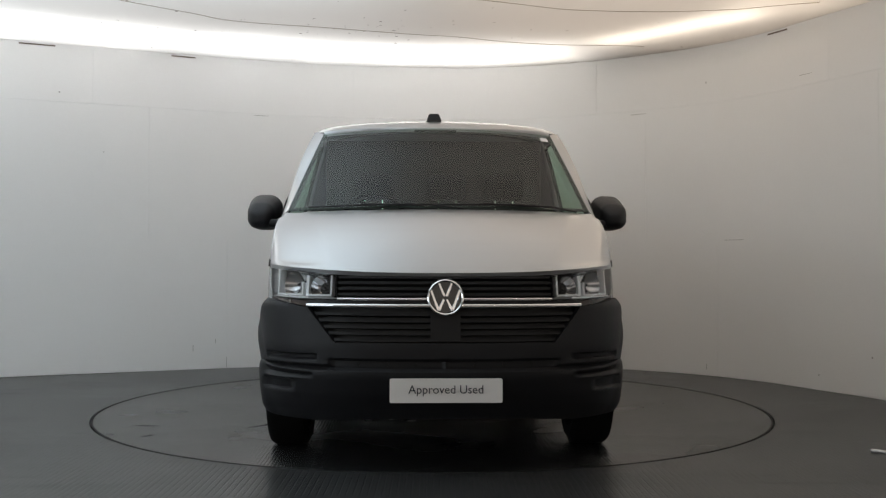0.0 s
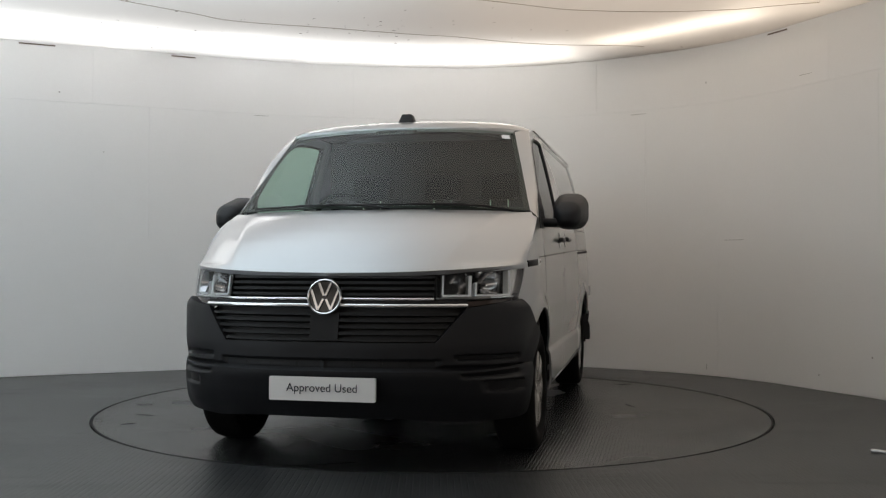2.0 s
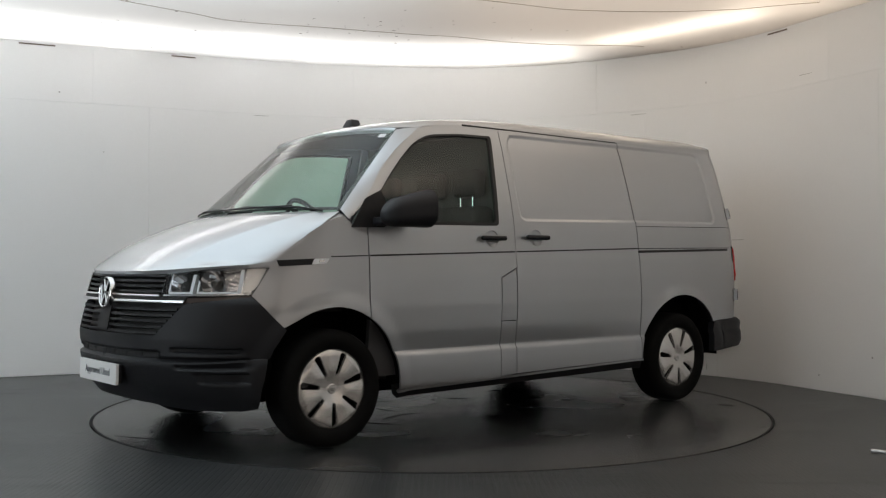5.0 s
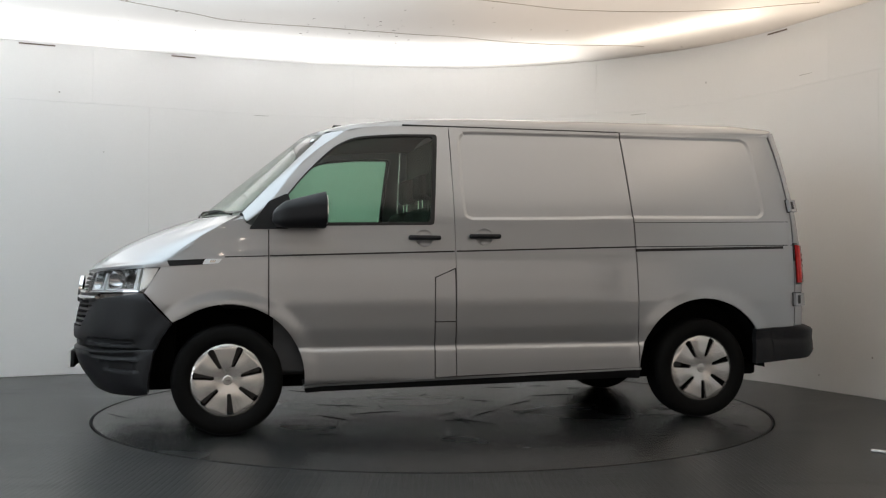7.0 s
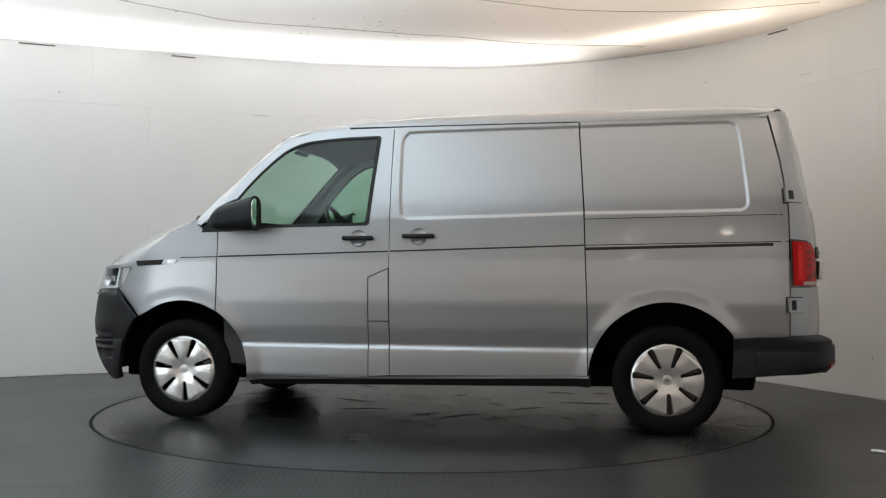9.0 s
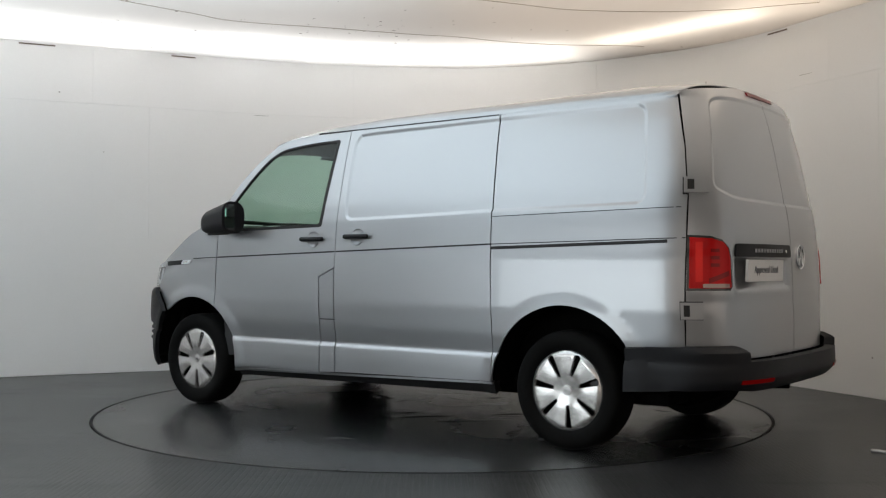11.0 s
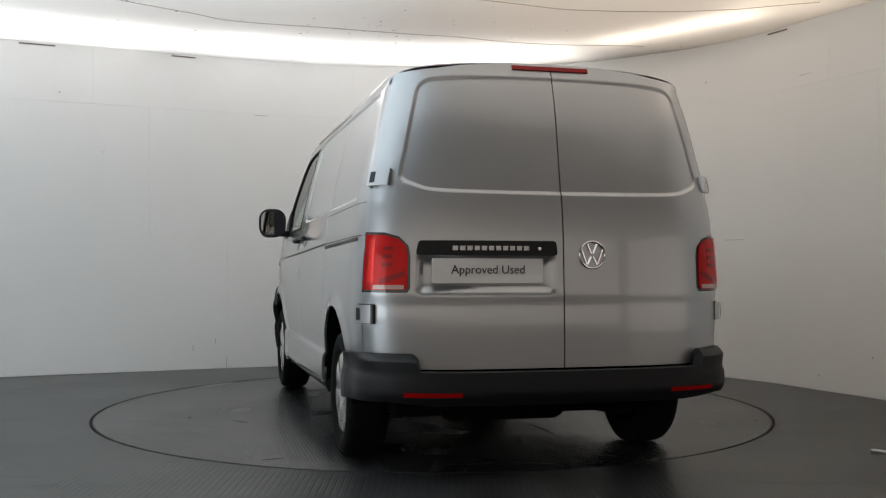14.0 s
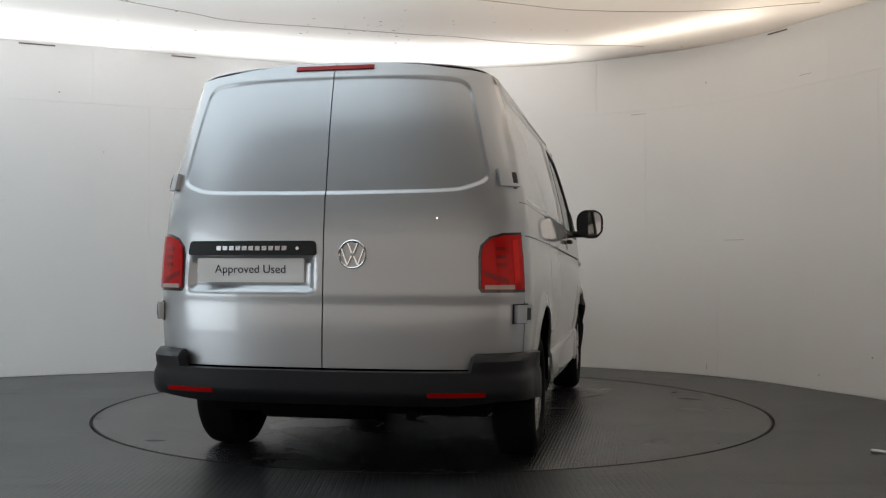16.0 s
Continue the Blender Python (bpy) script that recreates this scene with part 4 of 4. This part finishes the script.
    cover = part("lamp_cover", panel([dense(hl, 0.03)], onf, (0.03, 0.03), 0, 0.003), COVER, head)
    cover.visible_shadow = False
    s1, s2, s3 = fy(0.60, 0.87), fy(0.665, 0.87), fy(0.745, 0.87)
    s4 = fx(2.035, 0.88)
    for sc, zc, r in ((s1, 0.877, 0.054), (s3, 0.893, 0.064)):
        p = onf(sc, zc, -0.012)
        n = (onf(sc, zc, 0.05) - onf(sc, zc, 0)).normalized()
        m = frame_at(p, n)
        part("reflector", lathe([(r, 0.0), (r * 0.93, -0.01), (r * 0.75, -0.03), (r * 0.4, -0.05), (0.012, -0.056)], 32, m), REFLECTOR, head, "chrome reflector bowl")
        part("bulb_cap", lathe([(0.0, -0.030), (0.006, -0.031), (0.009, -0.038), (0.009, -0.056)], 18, m), GLOSS, head)
    guides = ((0.842, 0.932, s2 - 0.008, s2 + 0.010), (0.838, 0.958, s4 + 0.016, s4 + 0.036), (0.834, 0.843, s1 - 0.060, s2 + 0.010), (0.834, 0.843, s2 + 0.030, s4 + 0.036), (0.842, 0.935, s1 - 0.066, s1 - 0.056), (0.842, 0.90, s2 + 0.030, s2 + 0.040))
    for z0, z1, g0, g1 in guides:
        part("light_guide", bar(z0, z1, sign * g0, sign * g1, -0.045, -0.012, FRONT, 6), LAMP_WHITE, head, "white light guide")
    part("outer_reflector", bar(lambda s: 0.838 + 0.45 * max(0, abs(s) - s4 - 0.06), lambda s: 0.965, sign * (s4 + 0.048), sign * (s4 + 0.168), -0.06, -0.022, FRONT, 6), SATIN, head)
    part("lamp_strip", bar(lambda s: 0.822 + 0.01 * (abs(s) - s1), lambda s: 0.829 + 0.01 * (abs(s) - s1), sign * (s1 - 0.09), sign * (s4 + 0.05), -0.03, -0.006, FRONT, 12), CHROME, head)
    fogl = [(fy(0.66, 0.785), 0.784), (fx(1.962, 0.818), 0.817), (fx(1.966, 0.821), 0.821), (fy(0.60, 0.808), 0.808), (fy(0.64, 0.79), 0.79)]
    part("lower_indicator", panel([dense(fogl, 0.03)], onf, (0.05, 0.05), 0.03, -0.006), SMOKED, head, "smoked lower indicator lens")
    # black backing added behind lamps and bumper so that the gaps look dark
    part("front_dark_backing", bar(0.34, 0.985, sign * 0.0, sign * fx(1.84, 0.7), -0.16, -0.13, FRONT, 20), UNDER, van)


def badge(at, out, r, owner):
    """A round chrome ring with a dark field and plain slanted bars."""
    m = frame_at(Vector(at), out)
    ob = part("badge", lathe([(0.0, 0.0), (r * 0.88, 0.0), (r * 0.90, 0.006), (r, 0.006), (r, -0.012)], 48, m), GLOSS, owner, "round badge with chrome ring")
    part("badge_ring", lathe([(r * 0.86, 0.002), (r * 0.88, 0.009), (r * 0.94, 0.012), (r, 0.009), (r * 1.01, 0.0), (r * 1.01, -0.012)], 48, m), CHROME, ob)
    w = r * 0.075
    for sx in (1, -1):
        for (x0, y0), (x1, y1) in (((0.36, 0.80), (0.05, 0.06)), ((0.80, 0.42), (0.37, -0.72)), ((0.37, -0.72), (0.07, -0.10))):
            a, b = Vector((sx * x0 * r, y0 * r, 0)), Vector((sx * x1 * r, y1 * r, 0))
            d = b - a
            m2 = Matrix.Translation((a + b) / 2) @ Matrix.Rotation(math.atan2(d.y, d.x), 4, "Z")
            part("badge_bar", moved(box(-d.length / 2, d.length / 2, -w, w, 0.0, 0.008, 0.002, 1), m @ m2), CHROME, ob)
    return ob


badge((2.384, 0.0, 0.829), (1, 0, 0.12), 0.085, grille)
badge((-2.398, -0.139, 1.028), (-1, 0, 0.02), 0.066, van)


def words(text, width, m, owner):
    cu = bpy.data.curves.new("words", "FONT")
    cu.body, cu.align_x, cu.align_y, cu.extrude = text, "CENTER", "CENTER", 0.0008
    tmp = new("words_tmp", cu)
    bpy.context.view_layer.update()
    me = bpy.data.meshes.new_from_object(tmp.evaluated_get(bpy.context.evaluated_depsgraph_get()))
    bpy.data.objects.remove(tmp)
    xs = [v.co.x for v in me.vertices]
    k = width / (max(xs) - min(xs))
    ys = [v.co.y for v in me.vertices]
    mid = (max(ys) + min(ys)) / 2
    for v in me.vertices:
        v.co = m @ Vector((v.co.x * k, (v.co.y - mid) * k, v.co.z))
    # one object for each word
    xs = sorted(v.co.y for v in me.vertices)
    gaps = [(b - a, (a + b) / 2) for a, b in zip(xs, xs[1:])]
    cut = max(gaps)[1]
    for keep in (1, -1):
        bm = bmesh.new()
        bm.from_mesh(me)
        bmesh.ops.delete(bm, geom=[v for v in bm.verts if (v.co.y - cut) * keep < 0], context="VERTS")
        one = bpy.data.meshes.new("lettering")
        bm.to_mesh(one)
        bm.free()
        one.materials.append(INK)
        ob = new("lettering", one)
        ob.parent = owner


def plate(at, out, owner, label):
    m = frame_at(Vector(at), out)
    bm = panel([rounded([(-0.26, -0.0555), (0.26, -0.0555), (0.26, 0.0555), (-0.26, 0.0555)], 0.008)], lambda u, v, off: m @ Vector((u, v, off)), (0.3, 0.3), 0.014)
    ob = part("display_plate", bm, PLATE, owner, label)
    words("Approved Used", 0.345, m @ Matrix.Translation((0, 0, 0.0012)), ob)
    return ob


plate((2.432, 0.002, 0.402), (1, 0, 0.02), van, "white display plate with dark lettering")
part("plate_holder", box(2.395, 2.422, -0.255, 0.26, 0.352, 0.452, 0.006), BLACK, van)
plate((-2.388, 0.355, 0.955), (-1, 0, -0.03), van, "white display plate with dark lettering")
strip_loop = rounded([(ry(0.03, 1.05), 1.024), (ry(0.676, 1.05), 1.024), (ry(0.668, 1.05), 1.090), (ry(0.038, 1.05), 1.090)], 0.018)
strip = part("tailgate_strip", panel([dense(strip_loop, 0.03)], REAR, (0.05, 0.02), 0.05, 0.014), BLACK, van, "black rear door strip")
for k in range(11):
    y = 0.508 - 0.0325 * k
    part("letter_block", bar(1.046, 1.066, ry(y - 0.012, 1.05), ry(y + 0.012, 1.05), 0.014, 0.0185, REAR, 2), LETTER, strip, "dull chrome letter block")
part("strip_button", lathe([(0, 0.004), (0.008, 0.004), (0.009, 0)], 16, frame_at(REAR(ry(0.12, 1.055), 1.055, 0.016), (-1, 0, 0))), SATIN, strip)
part("high_brake_lamp", bar(1.898, 1.918, -ry(0.19, 1.9), ry(0.19, 1.9), -0.02, 0.012, REAR, 12), RED_DARK, van, "dark red high brake lamp")

ant = box(0.70, 0.80, -0.05, 0.05, 1.86, 1.94, 0.012, 3)
for v in ant.verts:
    k = smooth_step(1.885, 1.94, v.co.z)
    v.co.y = -0.015 + v.co.y * (1 - 0.35 * k)
    v.co.z = 1.885 + (v.co.z - 1.885) * 0.8
    v.co.x = 0.74 + (v.co.x - 0.74) * (1 - 0.4 * k)
part("roof_aerial", ant, BLACK, van)

# wipers and what sticks on the windscreen
def on_screen(u, v, lift):
    return screen_at(u, v) + Vector((0.6, 0, 0.75)) * lift


for u0, v0, u1, v1 in ((-0.86, 0.008, -0.16, 0.022), (-0.18, 0.010, 0.62, 0.026)):
    w = part("wiper", tube([on_screen(u0 + (u1 - u0) * k / 8, v0 + (v1 - v0) * k / 8, 0.010) for k in range(9)], 0.0055, 8), BLACK, van)
    part("wiper_arm", tube([on_screen(u1 - 0.35, v1 * 0.6, 0.016), on_screen(u1 + 0.1, v1 * 0.3, 0.014), on_screen(min(0.90, u1 + 0.3), -0.02, 0.004)], 0.006, 8), BLACK, w)
part("windscreen_label", grid([[screen_at(0.885 + 0.065 * i / 2, 0.885 + 0.05 * j / 2) + Vector((0.002, 0, 0.003)) for i in range(3)] for j in range(3)]), LAMP_WHITE, screen, "small pale windscreen sticker")
part("sensor_cover", grid([[screen_at(-0.20 + 0.36 * i / 6, 0.935 + 0.06 * j / 2) + Vector((-0.006, 0, -0.006)) for i in range(7)] for j in range(3)]), SEAL, screen)

part("lower_intake", bar(0.503, 0.537, -0.60, 0.60, -0.05, -0.024, FRONT, 20), SEAL, bumper)
for k in range(9):
    part("intake_rib", bar(0.504, 0.536, -0.56 + 0.14 * k - 0.006, -0.56 + 0.14 * k + 0.006, -0.03, -0.016, FRONT, 2), BLACK, bumper)
# underneath
exhaust = part("exhaust", tube([(-0.6, -0.30, 0.25), (-1.7, -0.34, 0.25), (-2.10, -0.36, 0.28), (-2.26, -0.38, 0.29)], 0.026, 12), UNDER, van, "dark rusty exhaust pipe")
part("silencer", moved(lathe([(0.0, -0.3), (0.07, -0.3), (0.085, -0.27), (0.085, 0.27), (0.07, 0.3), (0.0, 0.3)], 24), Matrix.Translation((-1.95, 0.15, 0.30)) @ Matrix.Rotation(radians(90), 4, "X")), UNDER, exhaust)
part("rear_axle", tube([(-1.5, -0.72, 0.318), (-1.5, -0.3, 0.28), (-1.5, 0.3, 0.28), (-1.5, 0.72, 0.318)], 0.045, 12), UNDER, van)
part("towing_eye_cover", box(-2.41, -2.38, -0.36, -0.28, 0.37, 0.40, 0.006), PLASTIC, rear_bumper)

# ---------- cab ----------
dash = box(1.02, 1.56, -0.77, 0.77, 0.72, 1.235, 0.07, 4)
for v in dash.verts:
    v.co.z -= 0.10 * smooth_step(1.2, 1.0, v.co.x) * smooth_step(1.0, 1.2, v.co.z)
part("dashboard", dash, CABIN, van, angle=60)
cowl = box(1.02, 1.30, -0.62, -0.16, 1.13, 1.275, 0.05, 4)
part("instrument_hood", cowl, CABIN, van, angle=60)
wm = Matrix.Translation((0.86, -0.38, 1.25)) @ Matrix.Rotation(radians(-58), 4, "Y")
steer = part("steering_wheel", tube([wm @ Vector((0.19 * math.cos(2 * math.pi * k / 40), 0.19 * math.sin(2 * math.pi * k / 40), 0)) for k in range(41)], 0.016, 10), BLACK, van)
for a in (90, 210, 330):
    part("wheel_spoke", tube([wm @ Vector((0, 0, 0)), wm @ Vector((0.18 * math.cos(radians(a)), 0.18 * math.sin(radians(a)), 0))], 0.018, 8), BLACK, steer)
part("wheel_hub", moved(lathe([(0, 0.02), (0.06, 0.015), (0.07, 0.0), (0.06, -0.03), (0.03, -0.12)], 24), wm), BLACK, steer)
for y0, y1, posts in ((-0.66, -0.16, (-0.47, -0.35)), (-0.08, 0.68, (0.03, 0.15, 0.42, 0.54))):
    seat = part("cab_seat", box(0.30, 0.84, y0, y1, 0.62, 0.80, 0.06, 4), FABRIC, van, angle=60)
    back = box(0.14, 0.32, y0, y1, 0.74, 1.36, 0.06, 4)
    for v in back.verts:
        v.co.x -= 0.08 * (v.co.z - 0.74)
    part("seat_back", back, FABRIC, seat, angle=60)
    ys = sorted(posts)
    for a, b in zip(ys[::2], ys[1::2]):
        hr = box(0.12, 0.22, (a + b) / 2 - 0.13, (a + b) / 2 + 0.13, 1.42, 1.60, 0.04, 3)
        part("headrest", hr, FABRIC, seat, angle=60)
        for y in (a, b):
            part("headrest_post", tube([(0.185, y, 1.34), (0.185, y, 1.44)], 0.006, 8), CHROME, seat)
part("seat_base", box(0.28, 0.80, -0.66, 0.68, 0.36, 0.63, 0.02), CABIN, van)
part("cab_floor", box(0.1, 1.6, -0.78, 0.78, 0.33, 0.37, 0.01), CABIN, van)
part("bulkhead", box(0.06, 0.11, -0.74, 0.74, 0.40, 1.84, 0.01), LINING, van)
rows = []
for k in range(15):
    x = 0.08 + 0.90 * k / 14
    rows.append([(x, y, float(np.interp(x, RX, RZ)) - 0.045 - 0.06 * (abs(y) / 0.7) ** 3) for y in np.linspace(-0.68, 0.68, 15)])
part("headliner", grid(rows), LINING, van)

# ---------- studio details ----------
def ceiling_z(x, y):
    return CEIL_Z + 0.02 * noise.noise((x * 0.8, y * 0.8, 0.3)) + 0.008 * noise.noise((x * 2.5, y * 2.5, 4))


for pts in ([(-5.2, -2.0), (-3.6, -0.3), (-2.45, 0.91), (-1.99, 1.29), (-1.64, 1.60), (-0.84, 1.87), (0.08, 2.16), (0.91, 2.40), (1.99, 2.51)],
            [(-3.0, -1.2), (-1.5, 0.1), (0.36, 0.87), (0.97, 1.10), (1.53, 1.18), (2.45, 1.15), (3.05, 0.91)]):
    pts = [(x * 0.964, (y + 7.0165) * 0.964 - 7.0165) for x, y in pts]
    path = [(p[0], p[1], ceiling_z(p[0], p[1]) - 0.003) for p in spline(pts, 6)]
    tagged(finish("ceiling_seam", tube(path, 0.0026, 6), CEIL_SEAM), "thin stitched seam of the fabric ceiling", "ceiling seam", kind="structure")

rng = random.Random(7)
specks = bmesh.new()
for k in range(110):
    if k < 60:
        x, y = rng.gauss(-0.9, 0.75), rng.gauss(1.5, 0.35)
    else:
        x, y = rng.uniform(-3.2, 2.6), rng.uniform(-2.5, 2.3)
    r, a, asp = rng.uniform(0.004, 0.016), rng.uniform(0, math.pi), rng.uniform(0.3, 0.9)
    z = ceiling_z(x, y) - 0.004
    vs = []
    for i in range(7):
        t = 2 * math.pi * i / 7
        px, py = r * rng.uniform(0.7, 1.2) * math.cos(t), r * asp * math.sin(t)
        vs.append(specks.verts.new((x + px * math.cos(a) - py * math.sin(a), y + px * math.sin(a) + py * math.cos(a), z)))
    specks.faces.new(vs)
tagged(finish("ceiling_specks", specks, MARK), "dark dirt specks lying on the fabric ceiling", "dirt", kind="stuff")

for x, y, w in ((-3.50, 1.93, 0.30), (-2.35, 2.42, 0.22), (2.86, 1.36, 0.22)):
    s = arc_near(x, y)
    tagged(finish("wall_slot", strip_board(s - w / 2, s + w / 2, 2.922, 2.934, -0.004, 0.004), MARK), "dark narrow slot near the top of the wall", "slot", kind="structure")

scuffs = bmesh.new()
for x, y, z, w, h in ((-2.20, 2.49, 0.20, 0.006, 0.06), (-2.02, 2.57, 0.26, 0.005, 0.04), (-1.93, 2.61, 0.06, 0.005, 0.10), (-3.3, 2.02, 2.52, 0.014, 0.012), (2.45, 1.98, 2.62, 0.010, 0.014), (2.45, 1.98, 0.08, 0.006, 0.05),
                      (3.24, 0.46, 0.30, 0.014, 0.014), (3.05, 0.92, 0.12, 0.012, 0.012), (-1.62, 2.73, 2.418, 0.14, 0.004), (1.92, 2.44, 2.40, 0.16, 0.004), (2.62, 1.75, 1.205, 0.20, 0.004), (3.0, 1.02, 2.52, 0.14, 0.004), (-3.0, 2.14, 2.0, 0.008, 0.008)):
    sc = arc_near(x, y)
    scuffs.faces.new([scuffs.verts.new(p) for p in (wall_at(sc - w / 2, -0.0015, z - h / 2), wall_at(sc + w / 2, -0.0015, z - h / 2), wall_at(sc + w / 2, -0.0015, z + h / 2), wall_at(sc - w / 2, -0.0015, z + h / 2))])
tagged(finish("wall_scuffs", scuffs, SCUFF), "faint grey scuffs and marks on the white wall", "scuffs", kind="stuff")

rod = tube([(2.30, -1.72, 0.012), (2.62, -2.05, 0.012), (3.0, -2.45, 0.012)], 0.010, 10)
tagged(finish("metal_rod", rod, METAL), "bare bright metal rod lying on the floor", "metal rod")

# boards of the curved wall, 2.44 m by 1.22 m
j0, j1 = arc_near(-1.96, 2.60), arc_near(-2.65, 2.30)
for z0, z1, base in ((0.003, 1.2098, j0), (1.2112, 2.4328, j1), (2.4342, WALL_TOP, j0 + 1.22)):
    s = base - 2.44 * math.ceil(base / 2.44)
    while s < ARC[-1]:
        a, b = max(0, s + 0.0006), min(ARC[-1], s + 2.44 - 0.0006)
        if b - a > 0.1:
            finish("wall_board", strip_board(a, b, z0, z1, 0.0, 0.0075), WALL, wall)
        s += 2.44


# ================= movement =================
PIVOT = Vector((-0.0725, 0.0, 0.0))
TURN = [(0, -88.60), (0.5, -89.70), (1, -92.55), (1.5, -96.99), (2, -102.76), (2.5, -109.03), (3, -115.37), (3.5, -121.85), (4, -128.24),
        (5.25, -144.18), (6.5, -160.12), (7, -166.44), (7.5, -172.98), (8, -179.34), (8.5, -185.76), (9, -192.29), (10.25, -208.24), (11.5, -224.20),
        (12, -230.56), (12.5, -237.01), (13, -243.39), (13.5, -249.75), (14, -256.07), (14.5, -262.46), (15, -268.86), (15.5, -275.24), (16, -281.69)]


def motions():
    walk(turntable, [(t, pose(0, 0, 0, 0, 0, a)) for t, a in TURN])
    walk(van, [(t, pose(0, 0, 0, 0, 0, a) @ Matrix.Translation(PIVOT)) for t, a in TURN])


motions()
